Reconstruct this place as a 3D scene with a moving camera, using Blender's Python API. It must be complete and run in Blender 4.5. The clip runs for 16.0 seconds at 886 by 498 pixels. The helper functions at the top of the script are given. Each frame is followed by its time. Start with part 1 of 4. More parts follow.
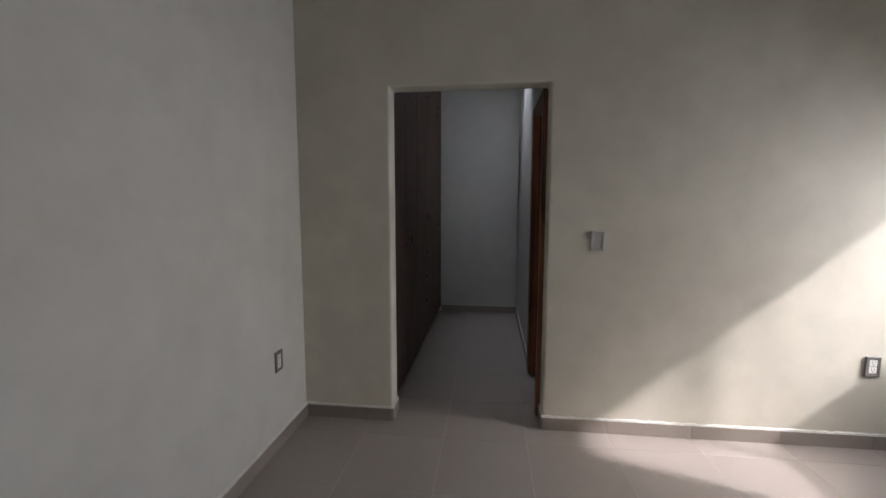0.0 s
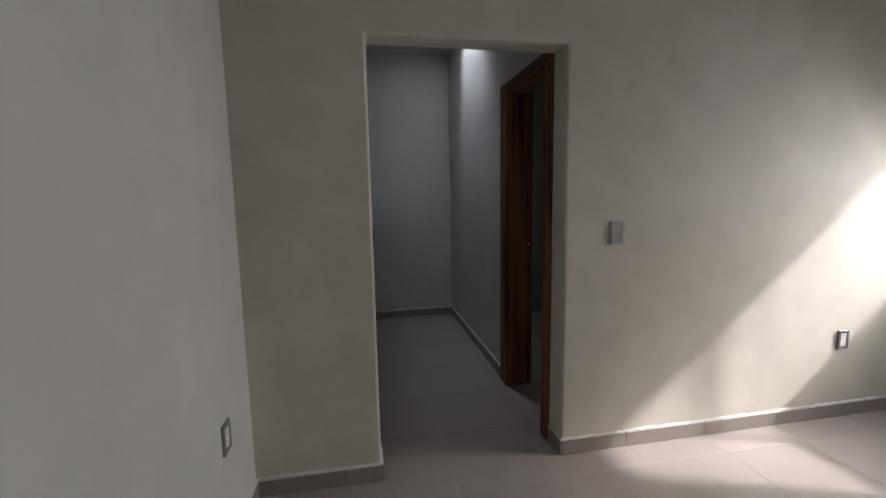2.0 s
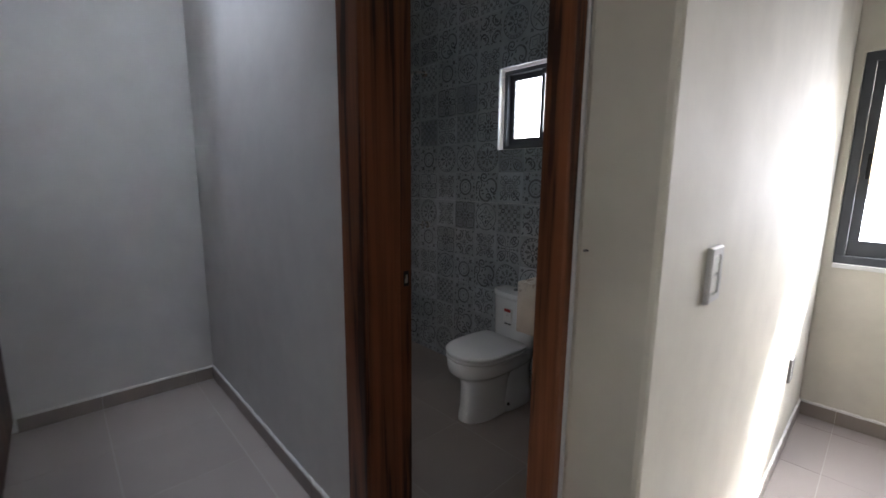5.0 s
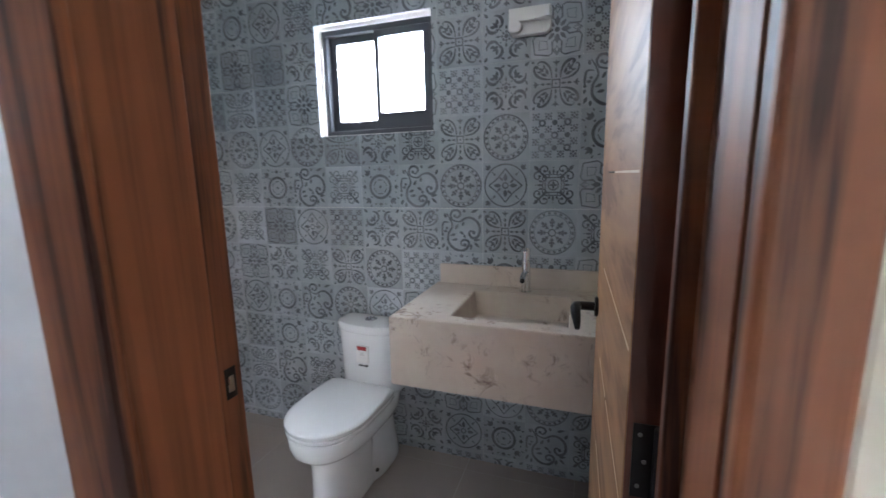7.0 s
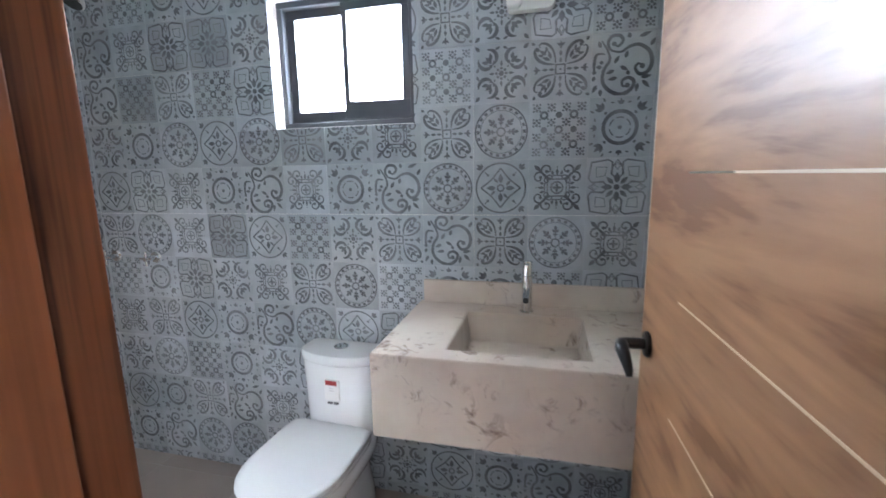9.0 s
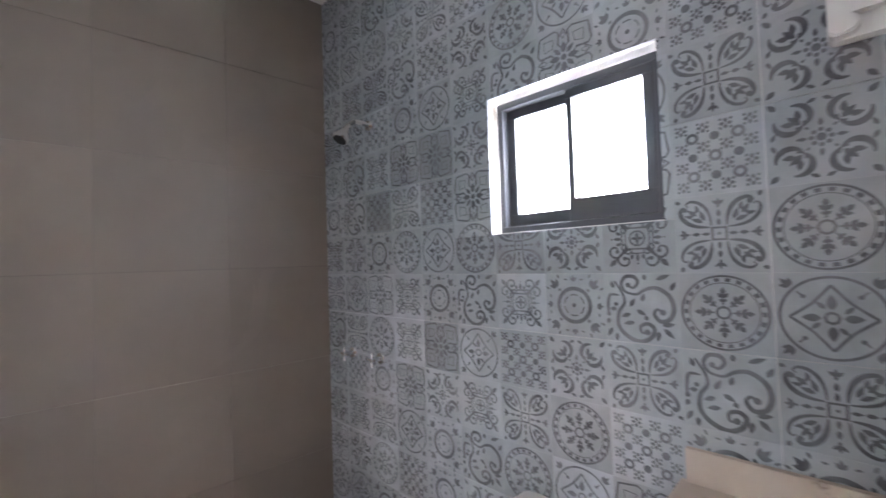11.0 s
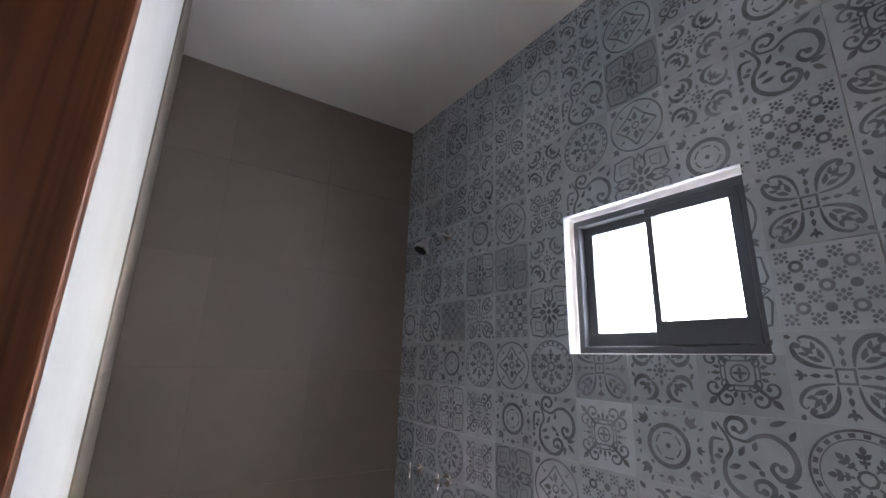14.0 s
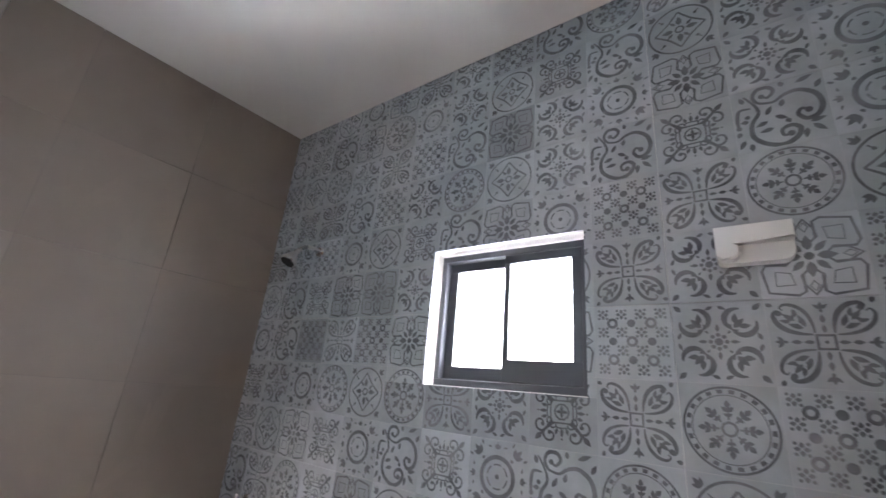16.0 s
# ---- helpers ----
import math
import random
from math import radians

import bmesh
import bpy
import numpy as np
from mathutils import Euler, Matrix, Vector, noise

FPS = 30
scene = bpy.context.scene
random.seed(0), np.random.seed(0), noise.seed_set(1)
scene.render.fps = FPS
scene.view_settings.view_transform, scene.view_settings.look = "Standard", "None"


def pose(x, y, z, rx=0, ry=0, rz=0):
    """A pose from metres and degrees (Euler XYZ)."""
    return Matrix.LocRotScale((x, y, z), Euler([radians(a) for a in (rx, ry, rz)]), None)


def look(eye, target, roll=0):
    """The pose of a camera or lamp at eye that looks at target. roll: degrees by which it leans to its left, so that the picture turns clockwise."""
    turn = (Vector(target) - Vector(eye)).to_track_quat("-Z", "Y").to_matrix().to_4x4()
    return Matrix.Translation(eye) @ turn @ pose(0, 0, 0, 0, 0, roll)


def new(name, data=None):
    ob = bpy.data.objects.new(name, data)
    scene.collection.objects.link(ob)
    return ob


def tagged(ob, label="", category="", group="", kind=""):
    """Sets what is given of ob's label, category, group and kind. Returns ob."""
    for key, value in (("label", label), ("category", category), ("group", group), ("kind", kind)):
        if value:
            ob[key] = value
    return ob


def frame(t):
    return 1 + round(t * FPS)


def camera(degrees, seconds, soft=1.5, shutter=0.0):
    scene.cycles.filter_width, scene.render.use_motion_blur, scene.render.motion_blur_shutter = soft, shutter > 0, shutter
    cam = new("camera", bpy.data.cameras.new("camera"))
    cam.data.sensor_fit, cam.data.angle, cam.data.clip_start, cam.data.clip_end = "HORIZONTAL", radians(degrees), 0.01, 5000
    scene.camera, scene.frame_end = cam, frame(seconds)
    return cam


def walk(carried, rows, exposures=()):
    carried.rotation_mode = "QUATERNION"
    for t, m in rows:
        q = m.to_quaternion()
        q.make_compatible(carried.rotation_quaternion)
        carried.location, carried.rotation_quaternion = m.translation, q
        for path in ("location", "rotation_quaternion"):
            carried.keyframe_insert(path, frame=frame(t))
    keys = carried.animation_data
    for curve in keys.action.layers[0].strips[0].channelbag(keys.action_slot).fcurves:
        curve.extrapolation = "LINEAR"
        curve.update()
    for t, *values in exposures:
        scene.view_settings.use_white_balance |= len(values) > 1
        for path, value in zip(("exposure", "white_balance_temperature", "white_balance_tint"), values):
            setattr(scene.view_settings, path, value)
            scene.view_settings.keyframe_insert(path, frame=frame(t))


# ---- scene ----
cam = camera(93.4, 16.0, shutter=0.5)
PATH = [
    (0, (-0.034, -0.041, 1.421), (-0.256, 1.936, 1.207), 0.1),
    (0.5, (-0.218, 0.075, 1.402), (-0.306, 2.061, 1.184), 0.3),
    (1, (-0.367, 0.208, 1.415), (-0.356, 2.195, 1.194), 0.3),
    (1.5, (-0.552, 0.381, 1.419), (-0.327, 2.357, 1.203), -0.2),
    (2, (-0.695, 0.558, 1.405), (-0.327, 2.508, 1.159), -1.0),
    (2.5, (-0.75, 0.833, 1.378), (-0.233, 2.746, 1.107), -0.7),
    (3, (-0.804, 1.145, 1.38), (-0.107, 2.994, 1.071), -0.2),
    (3.5, (-0.823, 1.469, 1.397), (0.117, 3.205, 1.072), -1.8),
    (4, (-0.717, 1.802, 1.383), (0.383, 3.447, 1.092), -1.4),
    (4.2, (-0.653, 1.919, 1.395), (0.526, 3.505, 1.089), -0.9),
    (6.3, (-0.087, 2.672, 1.395), (1.534, 3.807, 1.111), -0.4),
    (6.5, (-0.067, 2.723, 1.393), (1.639, 3.724, 1.098), -0.8),
    (7, (-0.019, 2.848, 1.391), (1.84, 3.499, 1.046), -1.1),
    (7.5, (0.005, 2.914, 1.385), (1.909, 3.397, 1.01), -1.0),
    (8, (0.044, 2.95, 1.382), (1.964, 3.352, 0.993), -0.5),
    (8.2, (0.08, 2.957, 1.381), (2.0, 3.356, 0.986), -0.5),
    (10.3, (0.455, 3.157, 1.472), (2.219, 4.099, 1.448), -1.4),
    (10.5, (0.492, 3.153, 1.488), (2.17, 4.241, 1.506), -1.4),
    (11, (0.542, 3.163, 1.497), (1.982, 4.55, 1.557), -1.9),
    (11.5, (0.552, 3.157, 1.502), (1.799, 4.716, 1.627), -2.0),
    (12, (0.544, 3.145, 1.518), (1.742, 4.729, 1.752), -1.8),
    (12.5, (0.539, 3.135, 1.53), (1.71, 4.717, 1.883), -1.2),
    (13, (0.538, 3.131, 1.539), (1.689, 4.714, 1.953), -0.2),
    (13.5, (0.539, 3.137, 1.55), (1.672, 4.719, 2.012), 0.8),
    (14, (0.535, 3.143, 1.552), (1.659, 4.714, 2.072), 1.7),
    (14.5, (0.545, 3.145, 1.564), (1.702, 4.68, 2.114), 2.4),
    (15, (0.548, 3.144, 1.569), (1.82, 4.567, 2.167), 3.8),
    (15.5, (0.538, 3.135, 1.575), (1.924, 4.424, 2.223), 5.3),
    (16, (0.542, 3.124, 1.569), (2.049, 4.269, 2.216), 5.2),
]
EXPOSURES = [(0.0, 1.57, 6560, 16.5), (2.0, 1.6, 6560, 16.5), (4.2, 2.13, 6400, 15), (6.3, 4.15, 6050, 17), (7.0, 4.85, 5850, 13), (7.5, 5.3, 5680, 11), (8.2, 5.42, 5680, 12),
             (10.3, 5.6, 6200, 17), (11.0, 5.35, 6250, 20), (11.5, 4.7, 6330, 20), (12.0, 4.53, 6280, 20), (12.6, 4.38, 6280, 20), (14.0, 4.5, 6280, 20), (15.0, 4.5, 6400, 21), (15.5, 4.8, 6320, 20), (16.0, 5.25, 6320, 20)]
SKY_STRENGTH, SUN_STRENGTH = 0.12, 1.75
WINDOW_LIGHTS = [
    ("bedroom_window_daylight", (2.97, 1.94, 1.52), (0.8, 0.9, 0.1), 1.0, 1.08, 7.3, 160, (0.88, 0.92, 1.0)),
    ("bathroom_window_daylight", (1.93, 3.81, 1.845), (0.7, 3.85, 1.5), 0.55, 0.47, 0.70, 180, (0.93, 0.96, 1.0)),
    ("roof_light_daylight", (-0.10, 4.40, 3.72), (0.35, 4.17, 3.42), 0.4, 0.42, 12.2, 180, (0.80, 0.89, 1.0)),
]
walk(cam, [(t, look(eye, target, roll)) for t, eye, target, roll in PATH], EXPOSURES)

# ---- world and light ----
SUN_WAY = Vector((-1.0, 0.35, -0.87)).normalized()
world = bpy.data.worlds.new("world")
scene.world = world
world.use_nodes = True
wn = world.node_tree.nodes
sky = wn.new("ShaderNodeTexSky")
sky.sky_type = "NISHITA"
sky.sun_disc = False
sky.sun_elevation = math.asin(-SUN_WAY.z)
sky.sun_rotation = math.atan2(-SUN_WAY.x, -SUN_WAY.y)
sky.air_density, sky.dust_density = 1.2, 3.0
world.node_tree.links.new(sky.outputs[0], wn["Background"].inputs[0])
wn["Background"].inputs[1].default_value = SKY_STRENGTH

sun = new("sun", bpy.data.lights.new("sun", "SUN"))
sun.data.energy, sun.data.angle, sun.data.color = SUN_STRENGTH, radians(2.5), (1.0, 0.985, 0.985)
sun.matrix_world = look((6, 0, 6), Vector((6, 0, 6)) + SUN_WAY)


def window_light(name, eye, target, wide, high, watts, spread, colour):
    lamp = new(name, bpy.data.lights.new(name, "AREA"))
    lamp.data.shape, lamp.data.size, lamp.data.size_y = "RECTANGLE", wide, high
    lamp.data.energy, lamp.data.spread, lamp.data.color = watts, radians(spread), colour
    lamp.matrix_world = look(eye, target)
    return lamp


for light_name, light_eye, light_target, light_wide, light_high, light_watts, light_spread, light_colour in WINDOW_LIGHTS:
    window_light(light_name, light_eye, light_target, light_wide, light_high, light_watts, light_spread, light_colour)


# ---- materials ----
def material(name, colour, rough=0.5, metal=0.0, vary=0.1, scale=3.0, fine=60.0, bump=0.05, per_object=0.0, stretch=(1, 1, 1), second=None,
             coat=0.0, rough_vary=0.1, bump_distance=0.002, clouds=None):
    """Principled surface with two scales of noise in its colour, and fine relief."""
    m = bpy.data.materials.new(name)
    m.use_nodes = True
    nt = m.node_tree
    n, link = nt.nodes, nt.links.new
    p = n["Principled BSDF"]
    tc, own, shift = n.new("ShaderNodeNewGeometry"), n.new("ShaderNodeObjectInfo"), n.new("ShaderNodeVectorMath")
    mp = n.new("ShaderNodeMapping")
    mp.inputs["Scale"].default_value = stretch
    shift.operation = "MULTIPLY_ADD"
    shift.inputs[1].default_value = (7, 5, 9) if per_object else (0, 0, 0)
    link(own.outputs["Random"], shift.inputs[0])
    link(tc.outputs["Position"], shift.inputs[2])
    link(shift.outputs[0], mp.inputs["Vector"])
    big, small = n.new("ShaderNodeTexNoise"), n.new("ShaderNodeTexNoise")
    big.inputs["Scale"].default_value, big.inputs["Detail"].default_value = scale, 5
    small.inputs["Scale"].default_value, small.inputs["Detail"].default_value = fine, 4
    link(mp.outputs[0], big.inputs["Vector"])
    link(mp.outputs[0], small.inputs["Vector"])
    mix = n.new("ShaderNodeMix")
    mix.data_type = "RGBA"
    c2 = second or tuple(c * (1 - 2 * vary) for c in colour)
    mix.inputs["A"].default_value, mix.inputs["B"].default_value = (*colour, 1), (*c2, 1)
    add = n.new("ShaderNodeMath")
    add.operation = "MULTIPLY_ADD"
    add.inputs[1].default_value, add.inputs[2].default_value = 0.35, -0.55
    link(small.outputs["Fac"], add.inputs[0])
    tot = n.new("ShaderNodeMath")
    tot.operation, tot.use_clamp = "MULTIPLY_ADD", True
    tot.inputs[1].default_value = 1.75
    link(big.outputs["Fac"], tot.inputs[0])
    link(add.outputs[0], tot.inputs[2])
    link(tot.outputs[0], mix.inputs["Factor"])
    out = mix.outputs["Result"]
    if per_object:
        info, hsv = n.new("ShaderNodeObjectInfo"), n.new("ShaderNodeHueSaturation")
        ramp = n.new("ShaderNodeMapRange")
        ramp.inputs["To Min"].default_value, ramp.inputs["To Max"].default_value = 1 - per_object, 1 + per_object
        link(info.outputs["Random"], ramp.inputs["Value"])
        link(ramp.outputs[0], hsv.inputs["Value"])
        link(out, hsv.inputs["Color"])
        out = hsv.outputs[0]
    if clouds:
        wide, mr, mul = n.new("ShaderNodeTexNoise"), n.new("ShaderNodeMapRange"), n.new("ShaderNodeMix")
        wide.inputs["Scale"].default_value, wide.inputs["Detail"].default_value = 1.3, 3
        link(tc.outputs["Position"], wide.inputs["Vector"])
        mr.inputs["From Min"].default_value, mr.inputs["From Max"].default_value = 0.35, 0.65
        link(wide.outputs["Fac"], mr.inputs["Value"])
        mul.data_type, mul.blend_type = "RGBA", "MULTIPLY"
        tone = n.new("ShaderNodeMix")
        tone.data_type = "RGBA"
        tone.inputs["A"].default_value, tone.inputs["B"].default_value = (*clouds, 1), (1, 1, 1, 1)
        link(mr.outputs[0], tone.inputs["Factor"])
        mul.inputs["Factor"].default_value = 1
        link(out, mul.inputs["A"])
        link(tone.outputs["Result"], mul.inputs["B"])
        out = mul.outputs["Result"]
    link(out, p.inputs["Base Color"])
    rr = n.new("ShaderNodeMapRange")
    rr.inputs["To Min"].default_value, rr.inputs["To Max"].default_value = max(rough - rough_vary, 0.02), min(rough + rough_vary, 1)
    link(big.outputs["Fac"], rr.inputs["Value"])
    link(rr.outputs[0], p.inputs["Roughness"])
    p.inputs["Metallic"].default_value = metal
    p.inputs["Coat Weight"].default_value, p.inputs["Coat Roughness"].default_value = coat, 0.12
    if bump:
        b = n.new("ShaderNodeBump")
        b.inputs["Strength"].default_value, b.inputs["Distance"].default_value = bump, bump_distance
        link(small.outputs["Fac"], b.inputs["Height"])
        link(b.outputs[0], p.inputs["Normal"])
    return m


def wood(name, light, dark, along, rough=0.3, coat=0.4, grain=7.0, stretch=0.12):
    """Stained wood whose grain runs along one axis (0, 1 or 2)."""
    m = bpy.data.materials.new(name)
    m.use_nodes = True
    nt = m.node_tree
    n, link = nt.nodes, nt.links.new
    p = n["Principled BSDF"]
    tc, mp = n.new("ShaderNodeTexCoord"), n.new("ShaderNodeMapping")
    mp.inputs["Scale"].default_value = [stretch if k == along else 1.0 for k in range(3)]
    link(tc.outputs["Object"], mp.inputs["Vector"])
    warp = n.new("ShaderNodeTexNoise")
    warp.inputs["Scale"].default_value, warp.inputs["Detail"].default_value, warp.inputs["Distortion"].default_value = grain, 4, 1.9
    fine = n.new("ShaderNodeTexNoise")
    fine.inputs["Scale"].default_value, fine.inputs["Detail"].default_value = grain * 7, 6
    link(mp.outputs[0], warp.inputs["Vector"])
    link(mp.outputs[0], fine.inputs["Vector"])
    s = n.new("ShaderNodeMath")
    s.operation = "MULTIPLY_ADD"
    s.inputs[1].default_value, s.inputs[2].default_value = 0.28, -0.13
    link(fine.outputs["Fac"], s.inputs[0])
    a = n.new("ShaderNodeMath")
    a.operation = "ADD"
    link(warp.outputs["Fac"], a.inputs[0])
    link(s.outputs[0], a.inputs[1])
    ramp = n.new("ShaderNodeValToRGB")
    ramp.color_ramp.elements[0].position, ramp.color_ramp.elements[1].position = 0.39, 0.61
    ramp.color_ramp.elements[0].color, ramp.color_ramp.elements[1].color = (*dark, 1), (*light, 1)
    middle = ramp.color_ramp.elements.new(0.46)
    middle.color = (*[0.45 * d + 0.55 * l for d, l in zip(dark, light)], 1)
    link(a.outputs[0], ramp.inputs[0])
    link(ramp.outputs[0], p.inputs["Base Color"])
    p.inputs["Roughness"].default_value = rough
    p.inputs["Coat Weight"].default_value, p.inputs["Coat Roughness"].default_value = coat, 0.15
    b = n.new("ShaderNodeBump")
    b.inputs["Strength"].default_value, b.inputs["Distance"].default_value = 0.12, 0.001
    link(fine.outputs["Fac"], b.inputs["Height"])
    link(b.outputs[0], p.inputs["Normal"])
    return m


def veined(name, base, vein, scale, rough=0.25, width=0.06, cloud=None, amount=0.7):
    """Stone with clouds and thin broken veins."""
    m = material(name, base, rough, vary=0.06, scale=scale, fine=scale * 12, bump=0.03, second=cloud, per_object=0.008)
    nt = m.node_tree
    n, link = nt.nodes, nt.links.new
    p = n["Principled BSDF"]
    old = p.inputs["Base Color"].links[0].from_socket
    tc, nz, patch = n.new("ShaderNodeTexCoord"), n.new("ShaderNodeTexNoise"), n.new("ShaderNodeTexNoise")
    nz.inputs["Scale"].default_value, nz.inputs["Detail"].default_value, nz.inputs["Distortion"].default_value = scale * 0.9, 6, 0.8
    patch.inputs["Scale"].default_value = scale * 1.3
    link(tc.outputs["Object"], nz.inputs["Vector"])
    link(tc.outputs["Object"], patch.inputs["Vector"])
    d = n.new("ShaderNodeMath")
    d.operation = "COMPARE"
    d.inputs[1].default_value, d.inputs[2].default_value = 0.5, width * 0.1
    link(nz.outputs["Fac"], d.inputs[0])
    k = n.new("ShaderNodeMapRange")
    k.inputs["From Min"].default_value, k.inputs["From Max"].default_value = 0.5, 0.68
    k.inputs["To Max"].default_value = amount
    link(patch.outputs["Fac"], k.inputs["Value"])
    f = n.new("ShaderNodeMath")
    f.operation = "MULTIPLY"
    link(d.outputs[0], f.inputs[0])
    link(k.outputs[0], f.inputs[1])
    mix = n.new("ShaderNodeMix")
    mix.data_type = "RGBA"
    link(f.outputs[0], mix.inputs["Factor"])
    link(old, mix.inputs["A"])
    mix.inputs["B"].default_value = (*vein, 1)
    link(mix.outputs["Result"], p.inputs["Base Color"])
    return m


def marble(name, base, cloud, speck):
    """Cream stone with soft rosy clouds and clusters of dark broken specks."""
    m = material(name, base, 0.22, vary=0.05, scale=3.6, fine=16, bump=0.02, second=cloud)
    n, link = m.node_tree.nodes, m.node_tree.links.new
    p = n["Principled BSDF"]
    old = p.inputs["Base Color"].links[0].from_socket
    geo = n.new("ShaderNodeNewGeometry")
    masks = []
    for scale, detail, lo, hi, warp in ((12.0, 9, 0.535, 0.67, 1.4), (3.4, 2, 0.47, 0.57, 0.3)):
        nz, mr = n.new("ShaderNodeTexNoise"), n.new("ShaderNodeMapRange")
        nz.inputs["Scale"].default_value, nz.inputs["Detail"].default_value = scale, detail
        nz.inputs["Roughness"].default_value, nz.inputs["Distortion"].default_value = 0.68, warp
        mr.inputs["From Min"].default_value, mr.inputs["From Max"].default_value = lo, hi
        link(geo.outputs["Position"], nz.inputs["Vector"])
        link(nz.outputs["Fac"], mr.inputs["Value"])
        masks.append(mr)
    both = n.new("ShaderNodeMath")
    both.operation = "MULTIPLY"
    link(masks[0].outputs[0], both.inputs[0])
    link(masks[1].outputs[0], both.inputs[1])
    mix = n.new("ShaderNodeMix")
    mix.data_type = "RGBA"
    link(both.outputs[0], mix.inputs["Factor"])
    link(old, mix.inputs["A"])
    mix.inputs["B"].default_value = (*speck, 1)
    link(mix.outputs["Result"], p.inputs["Base Color"])
    return m


def glass(name, tint=(0.93, 0.97, 0.96)):
    m = bpy.data.materials.new(name)
    m.use_nodes = True
    p = m.node_tree.nodes["Principled BSDF"]
    p.inputs["Base Color"].default_value = (*tint, 1)
    p.inputs["Transmission Weight"].default_value = 1.0
    p.inputs["Roughness"].default_value, p.inputs["IOR"].default_value = 0.0, 1.1
    return m


PAINT = material("cream_wall_paint", (0.74, 0.705, 0.61), 0.75, vary=0.07, scale=5, fine=30, bump=0.22, bump_distance=0.002, clouds=(0.94, 0.93, 0.92))
# the cream paint again, with the window's cool light put into its colour
PAINT_COOL_LIT = material("cream_wall_paint_cool_lit", (0.70, 0.695, 0.65), 0.75, vary=0.06, scale=5, fine=30, bump=0.22, bump_distance=0.002, clouds=(0.94, 0.93, 0.92))
# white wall finish greyed down: its dimmer light is put into the colour
PLASTER_SHADED = material("white_plaster_shaded", (0.50, 0.515, 0.51), 0.8, vary=0.05, scale=6, fine=70, bump=0.3)
PAINT_HALL = material("white_wall_paint", (0.75, 0.74, 0.72), 0.75, vary=0.045, scale=7, fine=40, bump=0.35, clouds=(0.93, 0.93, 0.94))
PLASTER_WHITE = material("white_plaster", (0.84, 0.84, 0.82), 0.8, vary=0.05, scale=9, fine=70, bump=0.35)
CEILING_PAINT = material("ceiling_paint", (0.80, 0.79, 0.76), 0.85, vary=0.03, scale=1.2, fine=40, bump=0.1)
FLOOR_TILE = material("taupe_porcelain_tile", (0.36, 0.315, 0.285), 0.34, vary=0.05, scale=1.1, fine=9, bump=0.01, per_object=0.03)
GROUT = material("pale_floor_grout", (0.53, 0.49, 0.45), 0.9, vary=0.08, scale=8, fine=90, bump=0.2)
GROUT_WHITE = material("white_joint_filler", (0.74, 0.72, 0.68), 0.9, vary=0.1, scale=14, fine=120, bump=0.5, bump_distance=0.004)
BASE_TILE = material("taupe_skirting_tile", (0.33, 0.285, 0.255), 0.4, vary=0.05, scale=3, fine=20, bump=0.02, per_object=0.04)
GROUT_BROWN = material("brown_tile_grout", (0.13, 0.112, 0.095), 0.85, vary=0.08, scale=8, fine=90, bump=0.2)
BROWN_TILE = veined("brown_stone_tile", (0.25, 0.213, 0.178), (0.29, 0.25, 0.212), 1.2, rough=0.42, width=0.3, cloud=(0.200, 0.170, 0.143), amount=0.25)
TILE_GREY = material("patterned_tile_ground", (0.515, 0.55, 0.585), 0.38, vary=0.18, scale=9, fine=50, bump=0.02, per_object=0.13, clouds=(0.74, 0.80, 0.82))
TILE_SMOKE = material("patterned_tile_smoky_ground", (0.355, 0.385, 0.41), 0.38, vary=0.16, scale=7, fine=50, bump=0.02, per_object=0.12, clouds=(0.78, 0.84, 0.86))
TILE_INK = material("patterned_tile_print", (0.038, 0.045, 0.055), 0.38, vary=0.0, scale=11, fine=60, bump=0.02, per_object=0.25, second=(0.255, 0.265, 0.28), clouds=(0.80, 0.86, 0.88))
WOOD_RED = wood("red_brown_stained_wood", (0.232, 0.084, 0.037), (0.045, 0.015, 0.008), 2, 0.46, 0.10, 11, 0.045)
WOOD_RED_X = wood("red_brown_stained_wood_across", (0.232, 0.084, 0.037), (0.045, 0.015, 0.008), 1, 0.46, 0.10, 11, 0.045)
WOOD_DOOR = wood("honey_brown_veneer", (0.44, 0.235, 0.11), (0.235, 0.105, 0.043), 0, 0.44, 0.12, 7, 0.16)
WOOD_EDGE = wood("dark_red_edge_wood", (0.19, 0.060, 0.036), (0.10, 0.030, 0.019), 2, 0.4, 0.1, 9)
WOOD_DARK = wood("dark_chocolate_veneer", (0.085, 0.042, 0.026), (0.036, 0.017, 0.011), 2, 0.48, 0.0, 8)
for stained in (WOOD_RED, WOOD_RED_X):
    stained.node_tree.nodes["Principled BSDF"].inputs["Specular IOR Level"].default_value = 0.32
WOOD_DARK.node_tree.nodes["Principled BSDF"].inputs["Specular IOR Level"].default_value = 0.2
INLAY = material("pale_metal_inlay", (0.80, 0.66, 0.48), 0.3, 0.7, vary=0.05, bump=0)
ALU_DARK = material("anthracite_aluminium", (0.075, 0.082, 0.095), 0.42, 0.2, vary=0.06, scale=6, fine=80, bump=0.02)
CHROME = material("chrome", (0.82, 0.83, 0.84), 0.09, 1.0, vary=0.03, bump=0, rough_vary=0.03)
STEEL = material("brushed_steel", (0.62, 0.62, 0.61), 0.28, 1.0, vary=0.05, scale=20, fine=150, bump=0.03)
STEEL_DARK = material("smoked_steel", (0.20, 0.19, 0.18), 0.28, 1.0, vary=0.05, scale=20, fine=150, bump=0.03)
BLACK_METAL = material("black_metal", (0.018, 0.018, 0.02), 0.35, 0.5, vary=0.1, scale=20, fine=90, bump=0.03)
